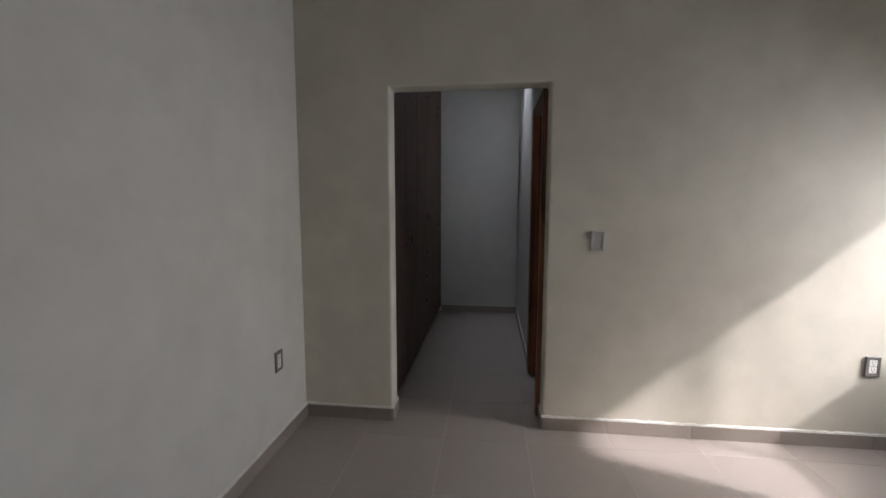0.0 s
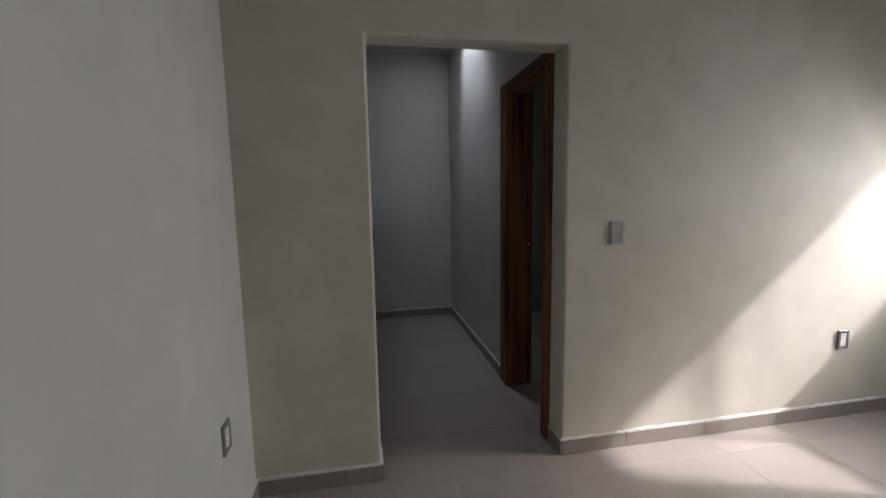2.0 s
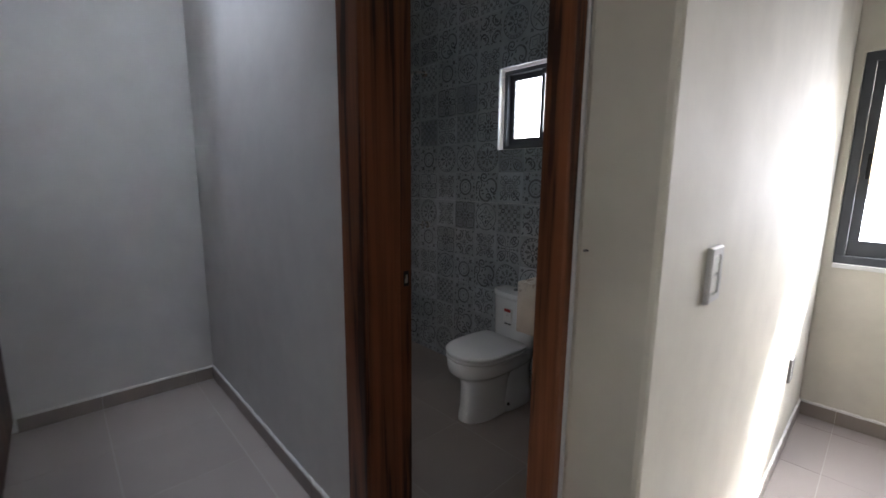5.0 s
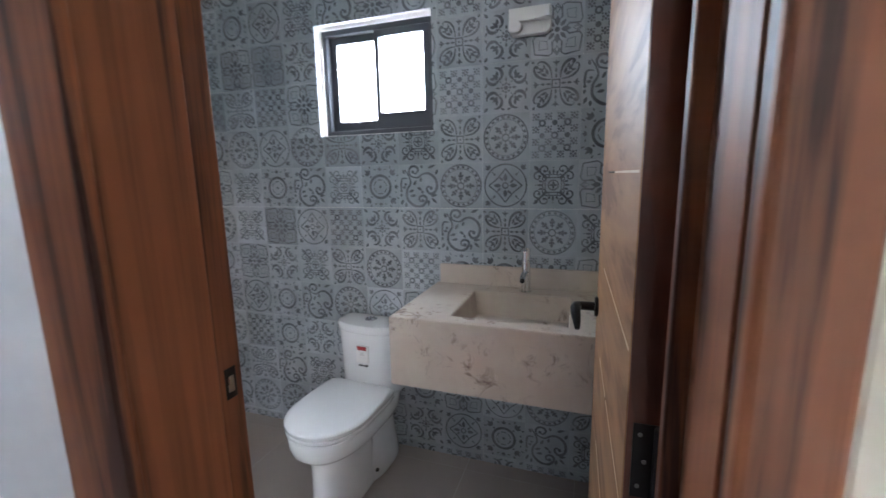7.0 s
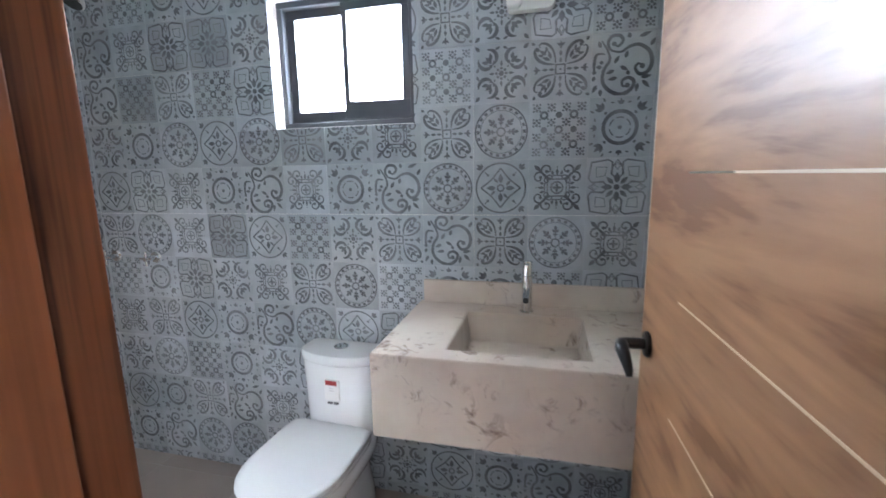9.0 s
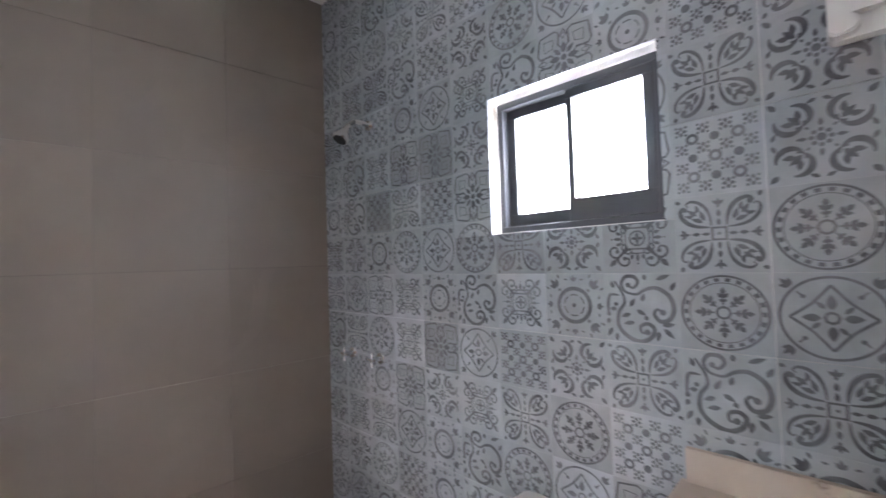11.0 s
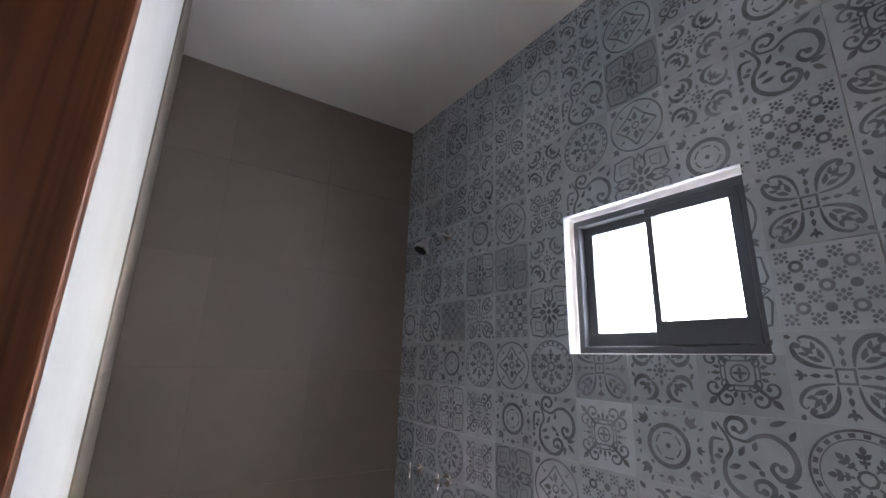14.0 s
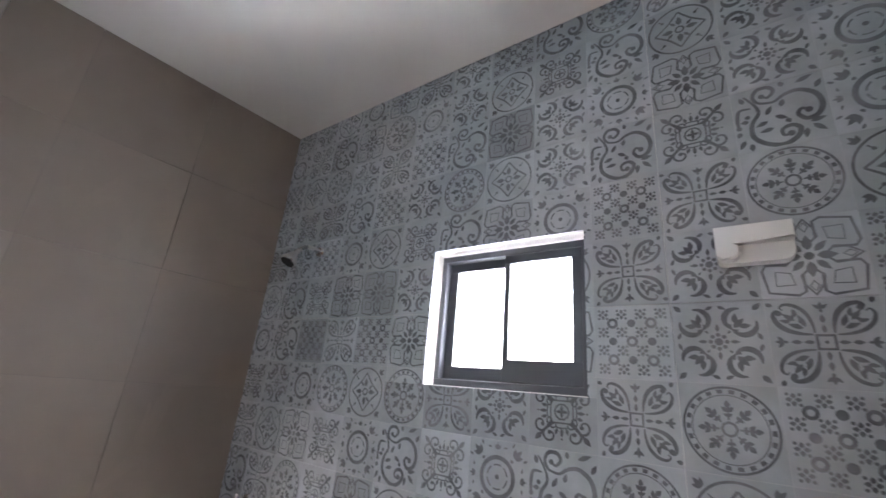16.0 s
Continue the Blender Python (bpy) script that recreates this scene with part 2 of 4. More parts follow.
MARBLE = marble("cream_marble", (0.745, 0.69, 0.595), (0.56, 0.455, 0.385), (0.27, 0.20, 0.165))
CERAMIC = material("white_glazed_ceramic", (0.83, 0.85, 0.86), 0.12, vary=0.01, bump=0, rough_vary=0.03, coat=0.3)
PLASTIC_WHITE = material("white_plastic", (0.82, 0.82, 0.80), 0.4, vary=0.02, scale=6, fine=60, bump=0.02)
PLATE_GREY = material("silver_grey_plastic", (0.60, 0.59, 0.58), 0.35, 0.15, vary=0.04, scale=10, fine=80, bump=0.02)
PLATE_DARK = material("dark_grey_plastic", (0.22, 0.21, 0.20), 0.4, 0.2, vary=0.04, scale=10, fine=80, bump=0.02)
RED_PRINT = material("red_label_print", (0.42, 0.03, 0.03), 0.5, vary=0.05, bump=0)
BLACK_PRINT = material("black_label_print", (0.03, 0.03, 0.035), 0.5, vary=0.05, bump=0)
PAPER = material("white_label_paper", (0.86, 0.86, 0.85), 0.5, vary=0.02, bump=0)
RUBBER = material("black_rubber", (0.02, 0.02, 0.02), 0.7, vary=0.05, bump=0)
CONCRETE = material("pale_concrete", (0.50, 0.49, 0.47), 0.9, vary=0.1, scale=0.6, fine=14, bump=0.2)
WINDOW_GLASS = glass("clear_window_glass")


# ---- mesh helpers ----
def part(name, bm, mat, parent, label="", smooth=0.0):
    """Links a bmesh as one mesh object under a thing or a part. smooth: the angle in degrees up to which edges are shaded round."""
    bmesh.ops.recalc_face_normals(bm, faces=bm.faces)
    me = bpy.data.meshes.new(name)
    if smooth:
        for f in bm.faces:
            f.smooth = True
        for e in bm.edges:
            e.smooth = len(e.link_faces) == 2 and e.calc_face_angle(3.2) < radians(smooth)
    bm.to_mesh(me)
    bm.free()
    for m in (mat if isinstance(mat, (list, tuple)) else [mat]):
        me.materials.append(m)
    ob = new(name, me)
    ob.parent = parent
    if label:
        tagged(ob, label)
    return ob


def thing(name, label, category, at=(0, 0, 0), turn=0.0, group="", kind=""):
    ob = new(name)
    ob.empty_display_size = 0.05
    ob.matrix_world = pose(*at, 0, 0, turn)
    return tagged(ob, label, category, group, kind)


def box(lo, hi, bevel=0.0, segments=2, bm=None):
    """A box between two corners, its edges rounded."""
    b = bmesh.new()
    bmesh.ops.create_cube(b, size=1, matrix=Matrix.LocRotScale([(p + q) / 2 for p, q in zip(lo, hi)], None, [max(q - p, 1e-4) for p, q in zip(lo, hi)]))
    if bevel:
        bmesh.ops.bevel(b, geom=b.edges[:], offset=bevel, segments=segments, profile=0.5, affect="EDGES")
    if bm is None:
        return b
    me = bpy.data.meshes.new("tmp")
    b.to_mesh(me)
    b.free()
    bm.from_mesh(me)
    bpy.data.meshes.remove(me)
    return bm


def cylinder(a, b, r, r2=None, segments=20, bm=None, bevel=0.0):
    a, b = Vector(a), Vector(b)
    c = bmesh.new()
    rot = (b - a).to_track_quat("Z", "Y").to_matrix().to_4x4()
    bmesh.ops.create_cone(c, cap_ends=True, segments=segments, radius1=r, radius2=r if r2 is None else r2, depth=(b - a).length,
                          matrix=Matrix.Translation((a + b) / 2) @ rot)
    if bevel:
        rim = [e for e in c.edges if any(len(f.verts) > 4 for f in e.link_faces)]
        bmesh.ops.bevel(c, geom=rim, offset=bevel, segments=2, affect="EDGES")
    if bm is None:
        return c
    me = bpy.data.meshes.new("tmp")
    c.to_mesh(me)
    c.free()
    bm.from_mesh(me)
    bpy.data.meshes.remove(me)
    return bm


def tube(points, r, segments=12, bm=None):
    """A round bar along a line of points."""
    bm = bm or bmesh.new()
    pts = [Vector(p) for p in points]
    rings = []
    for i, p in enumerate(pts):
        d = (pts[min(i + 1, len(pts) - 1)] - pts[max(i - 1, 0)]).normalized()
        u = d.orthogonal().normalized() if not rings else (rings[-1][1] - d * rings[-1][1].dot(d)).normalized()
        v = d.cross(u)
        rad = r[i] if isinstance(r, (list, tuple)) else r
        rings.append(([bm.verts.new(p + (u * math.cos(2 * math.pi * k / segments) + v * math.sin(2 * math.pi * k / segments)) * rad) for k in range(segments)], u))
    for (a, _), (b, _) in zip(rings, rings[1:]):
        for k in range(segments):
            bm.faces.new((a[k], a[(k + 1) % segments], b[(k + 1) % segments], b[k]))
    bm.faces.new(rings[0][0][::-1])
    bm.faces.new(rings[-1][0])
    return bm


def loft(rings, close=True, bm=None):
    """A skin over rings of equally many points, capped at both ends."""
    bm = bm or bmesh.new()
    vs = [[bm.verts.new(p) for p in ring] for ring in rings]
    n = len(vs[0])
    for a, b in zip(vs, vs[1:]):
        for k in range(n):
            bm.faces.new((a[k], a[(k + 1) % n], b[(k + 1) % n], b[k]))
    if close:
        bm.faces.new(vs[0][::-1])
        bm.faces.new(vs[-1])
    return bm


def slab(name, axis, lo, hi, u, v, holes, mat, label, bevel=0.006, category="wall"):
    """A wall or ceiling between lo and hi on one axis, spanning u and v on the other two in order, with rectangular holes (u0, u1, v0, v1)."""
    us = sorted({u[0], u[1], *[h[0] for h in holes], *[h[1] for h in holes]})
    vs = sorted({v[0], v[1], *[h[2] for h in holes], *[h[3] for h in holes]})
    other = [k for k in range(3) if k != axis]

    def place(a, p, q):
        c = [0, 0, 0]
        c[axis], c[other[0]], c[other[1]] = a, p, q
        return tuple(c)

    def solid(i, j):
        if not (0 <= i < len(us) - 1 and 0 <= j < len(vs) - 1):
            return False
        p, q = (us[i] + us[i + 1]) / 2, (vs[j] + vs[j + 1]) / 2
        return not any(h[0] < p < h[1] and h[2] < q < h[3] for h in holes)

    bm = bmesh.new()
    for i in range(len(us) - 1):
        for j in range(len(vs) - 1):
            if not solid(i, j):
                continue
            p0, p1, q0, q1 = us[i], us[i + 1], vs[j], vs[j + 1]
            quads = [[(lo, p0, q0), (lo, p1, q0), (lo, p1, q1), (lo, p0, q1)], [(hi, p0, q0), (hi, p0, q1), (hi, p1, q1), (hi, p1, q0)]]
            if not solid(i - 1, j):
                quads.append([(lo, p0, q0), (lo, p0, q1), (hi, p0, q1), (hi, p0, q0)])
            if not solid(i + 1, j):
                quads.append([(lo, p1, q0), (hi, p1, q0), (hi, p1, q1), (lo, p1, q1)])
            if not solid(i, j - 1):
                quads.append([(lo, p0, q0), (hi, p0, q0), (hi, p1, q0), (lo, p1, q0)])
            if not solid(i, j + 1):
                quads.append([(lo, p0, q1), (lo, p1, q1), (hi, p1, q1), (hi, p0, q1)])
            for quad in quads:
                bm.faces.new([bm.verts.new(place(*c)) for c in quad])
    bmesh.ops.remove_doubles(bm, verts=bm.verts, dist=1e-5)
    ob = part(name, bm, mat, None)
    if bevel:
        mod = ob.modifiers.new("rounded_edges", "BEVEL")
        mod.width, mod.segments, mod.limit_method, mod.angle_limit = bevel, 2, "ANGLE", radians(60)
    return tagged(ob, label, category, kind="structure")


# ---- the rooms ----
CEIL = 2.99
BED_W, BED_E, BED_S = -1.245, 2.84, -2.3
DOOR_Y0, DOOR_Y1 = 2.53, 2.68
HALL_E, HALL_N = 0.318, 5.40
BATH_W, BATH_E, BATH_N = 0.478, 1.785, 5.27
OPEN_Y0, OPEN_Y1, OPEN_TOP = 2.730, 3.405, 2.12
WIN_Y0, WIN_Y1, WIN_Z0, WIN_Z1 = 3.515, 4.105, 1.59, 2.095
BWIN = (1.40, 2.485, 0.935, 2.085)
SKYLIGHT = (-0.15, 0.312, 4.13, 4.64)

slab("wall_west", 0, BED_W - 0.15, BED_W, (BED_S, DOOR_Y0), (0, CEIL), [], PAINT_COOL_LIT, "plain bedroom wall, cream paint greyed to carry cool window light, with a low socket")
slab("wall_north", 1, DOOR_Y0, DOOR_Y1, (BED_W - 0.15, BED_E + 0.15), (0, CEIL), [(-0.656, 0.313, 0, 2.13)], PAINT,
     "cream painted wall with a frameless doorway and rough plaster edges", bevel=0.012)
slab("wall_east", 0, BED_E, BED_E + 0.15, (BED_S, DOOR_Y0), (0, CEIL), [BWIN], PAINT, "cream painted wall with a dark-framed sliding window")
slab("wall_south", 1, BED_S - 0.15, BED_S, (BED_W - 0.15, BED_E + 0.15), (0, CEIL), [], PAINT, "plain cream painted bedroom wall")
slab("wall_hall_west", 0, -1.45, -1.31, (DOOR_Y1, HALL_N), (0, CEIL), [], PAINT_HALL, "plain white wall behind the built-in closet")
slab("wall_hall_north", 1, HALL_N, HALL_N + 0.15, (-1.45, HALL_E - 0.0005), (0, CEIL), [], PAINT_HALL, "plain white end wall of the dressing passage")
slab("wall_bath_west", 0, HALL_E, BATH_W, (DOOR_Y1, HALL_N + 0.1), (0, CEIL), [(OPEN_Y0 - 0.02, OPEN_Y1 + 0.02, 0, OPEN_TOP + 0.02)], PAINT_HALL,
     "white plastered wall with the wooden bathroom door frame")
slab("wall_bath_north", 1, 0.0099, 0.16, (-1.39, 0.16), (0, CEIL), [], GROUT_BROWN, "shower wall clad in large brown stone-look tiles")
slab("wall_bath_east", 0, BATH_E + 0.01, BATH_E + 0.16, (DOOR_Y1, BATH_N + 0.01), (0, CEIL), [(WIN_Y0, WIN_Y1, WIN_Z0, WIN_Z1)], PLASTER_WHITE,
     "bathroom wall clad in grey patterned tiles around a small window", bevel=0.004)
slab("ceiling", 2, CEIL, CEIL + 0.15, (-1.45, BED_E + 0.15), (BED_S - 0.15, HALL_N + 0.15), [SKYLIGHT], CEILING_PAINT, "smooth white plastered ceiling", category="ceiling")

# unseen shaft over the passage roof light, added to stop direct sun and narrow the daylight
sx0, sx1, sy0, sy1 = SKYLIGHT
shaft = bmesh.new()
for lo, hi in (((sx0 - 0.1, sy0 - 0.1, CEIL + 0.152), (sx0, sy1 + 0.1, CEIL + 1.15)), ((sx1, sy0 - 0.1, CEIL + 0.152), (sx1 + 0.1, sy1 + 0.1, CEIL + 1.15)),
               ((sx0, sy0 - 0.1, CEIL + 0.152), (sx1, sy0, CEIL + 1.15)), ((sx0, sy1, CEIL + 0.152), (sx1, sy1 + 0.1, CEIL + 1.15))):
    box(lo, hi, bm=shaft)
tagged(part("trim", shaft, PLASTER_WHITE, None), "unseen white shaft added over the passage roof light to stop direct sun", "roof light", kind="structure")

# thin sheet added over the white wall to dim it beside the door
tagged(part("trim", box((BATH_W - 0.001, OPEN_Y1 + 0.0225, 0.001), (BATH_W + 0.0055, 4.3585, CEIL - 0.001), 0.001), PLASTER_SHADED, None),
       "added strip over the white wall beside the bathroom door, greyed as shade", "wall plaster", kind="structure")

ground = bmesh.new()
bmesh.ops.create_grid(ground, x_segments=1, y_segments=1, size=1500, matrix=Matrix.Translation((0, 0, -0.25)))
tagged(part("ground", ground, CONCRETE, None), "pale concrete ground outside the house", "ground", kind="structure")

floor = tagged(part("floor", box((-1.45, BED_S - 0.15, -0.2), (BED_E + 0.15, HALL_N + 0.15, -0.0012)), GROUT, None),
               "taupe matt porcelain tile floor with pale joints", "floor", kind="structure")


# ---- door frame of the bathroom ----
def door_frame():
    fr = tagged(thing("door_frame", "glossy red-brown stained wooden frame round the bathroom doorway", "door frame"), kind="structure")
    hall_face, bath_face = 0.298, 0.505
    for name, y0, y1 in (("jamb", OPEN_Y1, OPEN_Y1 + 0.02), ("jamb", OPEN_Y0 - 0.02, OPEN_Y0)):
        part(name, box((hall_face + 0.004, y0, 0.002), (bath_face - 0.002, y1, OPEN_TOP + 0.02), 0.002), WOOD_RED, fr)
    part("head_jamb", box((hall_face + 0.004, OPEN_Y0, OPEN_TOP), (bath_face - 0.004, OPEN_Y1, OPEN_TOP + 0.02), 0.002), WOOD_RED_X, fr)
    for x0, x1 in ((hall_face, HALL_E - 0.001), (BATH_W + 0.001, bath_face)):
        out = -1 if x0 < 0.4 else 1
        for y0, y1 in ((OPEN_Y1 - 0.014 if out < 0 else OPEN_Y1 + 0.0205, OPEN_Y1 + 0.115), (OPEN_Y0 - 0.046, OPEN_Y0 + (0.017 if out < 0 else -0.0205))):
            if out > 0 and y0 > OPEN_Y1:
                continue
            proud = 0.012 if out < 0 and y0 < OPEN_Y0 else 0.0
            part("casing", box((x0 - proud, y0, 0.002), (x1, y1, OPEN_TOP + 0.058), 0.007, 3), WOOD_RED, fr)
        part("head_casing", box((x0 + 0.002, OPEN_Y0 - 0.0205, OPEN_TOP + 0.0205), (x1 - 0.002, OPEN_Y1 + 0.0205, OPEN_TOP + 0.056), 0.005), WOOD_RED_X, fr)
    for y0, y1, x0, x1 in ((OPEN_Y1 - 0.012, OPEN_Y1, 0.304, 0.448), (OPEN_Y0, OPEN_Y0 + 0.0165, 0.323, 0.428)):
        part("door_stop", box((x0, y0, 0.002), (x1, y1, OPEN_TOP), 0.002), WOOD_RED, fr)
    part("door_stop", box((0.304, OPEN_Y0 + 0.0155, OPEN_TOP - 0.012), (0.448, OPEN_Y1 - 0.012, OPEN_TOP), 0.003), WOOD_RED_X, fr)
    part("stop_bead", box((0.4285, OPEN_Y0, 0.002), (0.451, OPEN_Y0 + 0.0355, OPEN_TOP - 0.013), 0.003), WOOD_RED, fr)
    plate = part("strike_plate", box((0.468, OPEN_Y1 - 0.0015, 1.028), (0.490, OPEN_Y1 + 0.001, 1.082), 0.001), BLACK_METAL, fr, "black metal strike plate")
    part("latch_hole", box((0.472, OPEN_Y1 - 0.0027, 1.040), (0.484, OPEN_Y1 - 0.0012, 1.068), 0.001), STEEL, plate)
    return fr


door_frame()


# ---- bathroom door, standing open ----
def bathroom_door():
    w, th, h = 0.685, 0.04, 2.095
    turn = 1.8
    d = thing("door_1", "honey-brown veneered door standing open with thin pale inlay lines", "door", (0.500, 2.794, 0.006), turn, kind="structure")
    part("door_leaf", box((0, -th, 0), (w, 0, h), 0.002), WOOD_DOOR, d)
    part("edge_band", box((-0.004, -th + 0.001, 0.001), (-0.0003, -0.001, h - 0.001), 0.001), WOOD_EDGE, d, "dark red-brown edge band")
    for z in (1.386, 1.170, 0.954, 0.738, 0.522):
        part("inlay_strip", box((0.012, -0.0015, z - 0.0016), (0.475, 0.0008, z + 0.0016)), INLAY, d, "thin pale metal inlay")
    handle = part("door_handle", cylinder((0.625, 0.0002, 1.034), (0.625, 0.009, 1.034), 0.027, bevel=0.002, segments=28), BLACK_METAL, d, "black metal lever handle", smooth=40)
    part("lever", tube([(0.625, 0.008, 1.034), (0.625, 0.044, 1.034), (0.617, 0.055, 1.034), (0.60, 0.058, 1.032), (0.575, 0.056, 1.022), (0.557, 0.053, 1.006), (0.549, 0.052, 0.994)],
                       [0.012, 0.012, 0.014, 0.014, 0.012, 0.009, 0.006], 14), BLACK_METAL, handle, smooth=60)
    back = part("door_handle", cylinder((0.625, -th - 0.0002, 1.034), (0.625, -th - 0.009, 1.034), 0.027, bevel=0.002, segments=28), BLACK_METAL, d, smooth=40)
    part("lever", tube([(0.625, -th - 0.008, 1.034), (0.625, -th - 0.04, 1.034), (0.60, -th - 0.043, 1.033), (0.52, -th - 0.042, 1.030)], [0.011, 0.011, 0.011, 0.008], 12), BLACK_METAL, back, smooth=60)
    for z in (0.25, 1.034, 1.85):
        hinge = part("hinge", cylinder((-0.012, -0.036, z - 0.05), (-0.012, -0.036, z + 0.05), 0.006, segments=16, bevel=0.001), BLACK_METAL, d, "black steel butt hinge", smooth=40)
        part("hinge_plate", box((-0.0065, -0.037, z - 0.050), (-0.0042, -0.008, z + 0.050), 0.0006), BLACK_METAL, hinge)
        for k, dy in ((-0.034, -0.016), (0, -0.022), (0.036, -0.016)):
            part("screw", cylinder((-0.0065, dy, z + k), (-0.0074, dy, z + k), 0.0028, segments=10), PLATE_DARK, hinge)
    return d


bathroom_door()


# ---- windows ----
def sliding_window(name, label, x, y0, y1, z0, z1, bar, meet, near, far):
    """A two-panel aluminium sliding window in a wall that faces along x. The panel at higher y slides behind the other.
    near, far: the widths of the side, bottom and top rails of the two panels; meet: of the rails where they overlap."""
    w = tagged(thing(name, label, "window"), kind="structure")
    mid = (y0 + y1) / 2
    depth = 0.055
    fr = bmesh.new()
    for lo, hi in (((x, y0, z0), (x + depth, y1, z0 + bar)), ((x, y0, z1 - bar), (x + depth, y1, z1)),
                   ((x, y0, z0 + bar), (x + depth, y0 + bar, z1 - bar)), ((x, y1 - bar, z0 + bar), (x + depth, y1, z1 - bar))):
        box(lo, hi, 0.002, 1, fr)
    box((x + 0.026, y0 + bar, z0 + bar), (x + 0.030, y1 - bar, z0 + bar + 0.008), bm=fr)
    part("window_frame", fr, ALU_DARK, w)
    lap = meet * 0.5
    for a, b, xs, inner, rails in ((y0 + bar, mid + lap, x + 0.002, 1, near), (mid - lap, y1 - bar, x + 0.031, 0, far)):
        side, low, top = rails
        sash = bmesh.new()
        q0, q1 = z0 + bar + 0.001, z1 - bar - 0.001
        aa, bb = a + 0.001, b - 0.001
        s0, s1 = (side, meet) if inner else (meet, side)
        for lo, hi in (((xs, aa, q0), (xs + 0.021, bb, q0 + low)), ((xs, aa, q1 - top), (xs + 0.021, bb, q1)),
                       ((xs, aa, q0 + low), (xs + 0.021, aa + s0, q1 - top)), ((xs, bb - s1, q0 + low), (xs + 0.021, bb, q1 - top))):
            box(lo, hi, 0.0015, 1, sash)
        so = part("window_sash", sash, ALU_DARK, w)
        pane = part("pane", box((xs + 0.008, aa + s0 - 0.004, q0 + low - 0.004), (xs + 0.012, bb - s1 + 0.004, q1 - top + 0.004)), WINDOW_GLASS, so, "clear glass pane")
        pane.visible_shadow = False
    return w


bath_win = sliding_window("window_1", "small dark aluminium sliding window set in a white plastered reveal", BATH_E + 0.042, WIN_Y0 + 0.001, WIN_Y1 - 0.012, WIN_Z0 + 0.0025, WIN_Z1 - 0.014, 0.024, 0.022, (0.030, 0.072, 0.030), (0.034, 0.045, 0.034))
part("window_sill", box((BATH_E + 0.003, WIN_Y0 + 0.002, WIN_Z0 - 0.003), (BATH_E + 0.0415, WIN_Y1 - 0.002, WIN_Z0 + 0.0022), 0.001), PLASTER_WHITE, bath_win, "rough white plaster lip")
bed_win = sliding_window("window_2", "dark aluminium sliding window with bright daylight behind it", BED_E + 0.012, BWIN[0] + 0.002, BWIN[1] - 0.002, BWIN[2] + 0.014, BWIN[3] - 0.002, 0.045, 0.045, (0.045, 0.0855, 0.045), (0.045, 0.0855, 0.045))
pull = part("window_latch", box((BED_E + 0.020, 2.392, 1.42), (BED_E + 0.036, 2.412, 1.56), 0.004), BLACK_METAL, bed_win, "black pull handle on the sash")
part("window_sill", box((BED_E - 0.008, BWIN[0] - 0.01, BWIN[2] - 0.012), (BED_E + 0.148, BWIN[1] - 0.003, BWIN[2] + 0.0125), 0.003), PLASTER_WHITE, bed_win, "white plastered sill")


# ---- built-in closet ----
def closet():
    front, y0, y1, top = -0.672, DOOR_Y1 + 0.004, HALL_N - 0.004, 2.97
    cuts = [(y0, 3.145, 3.585), (3.585, 4.085, 4.585), (4.585, 4.955, y1)]
    for a, mid, b in cuts:
        c = thing("closet_unit", "tall dark chocolate veneered built-in closet with smoked steel bar handles", "closet", group="built-in closet units")
        part("body", box((-1.30, a + 0.001, 0.07), (front - 0.0205, b - 0.001, top), 0.002), WOOD_DARK, c)
        part("plinth", box((-1.28, a + 0.002, 0.001), (front - 0.05, b - 0.002, 0.0695)), WOOD_DARK, c)
        drawers = a > 3.5 and b < 4.6
        rows = [(1.065, 2.262), (2.268, top - 0.004)] if drawers else [(0.074, 2.262), (2.268, top - 0.004)]
        for zi, (q0, q1) in enumerate(rows):
            for k, (p0, p1) in enumerate(((a, mid), (mid, b))):
                leaf = part("door", box((front - 0.020, p0 + 0.002, q0), (front, p1 - 0.002, q1), 0.0015), WOOD_DARK, c)
                hy = p1 - 0.05 if k == 0 else p0 + 0.05
                hz = 2.49 if zi else (1.28 if drawers else 1.17)
                part("handle", tube([(front, hy, hz - 0.055), (front + 0.028, hy, hz - 0.055), (front + 0.030, hy, hz - 0.05), (front + 0.030, hy, hz + 0.05), (front + 0.028, hy, hz + 0.055), (front, hy, hz + 0.055)],
                                    0.005, 8), STEEL_DARK, leaf, "smoked steel bar handle", smooth=50)
        if drawers:
            for k in range(4):
                q0 = 0.074 + k * 0.2475
                dr = part("drawer", box((front - 0.020, a + 0.002, q0), (front, b - 0.002, q0 + 0.2435), 0.0015), WOOD_DARK, c)
                knob = cylinder((front, mid, q0 + 0.128), (front + 0.012, mid, q0 + 0.128), 0.006, segments=12)
                cylinder((front + 0.012, mid, q0 + 0.128), (front + 0.026, mid, q0 + 0.128), 0.013, 0.014, 16, knob)
                part("knob", knob, STEEL_DARK, dr, "small smoked steel knob", smooth=40)


closet()


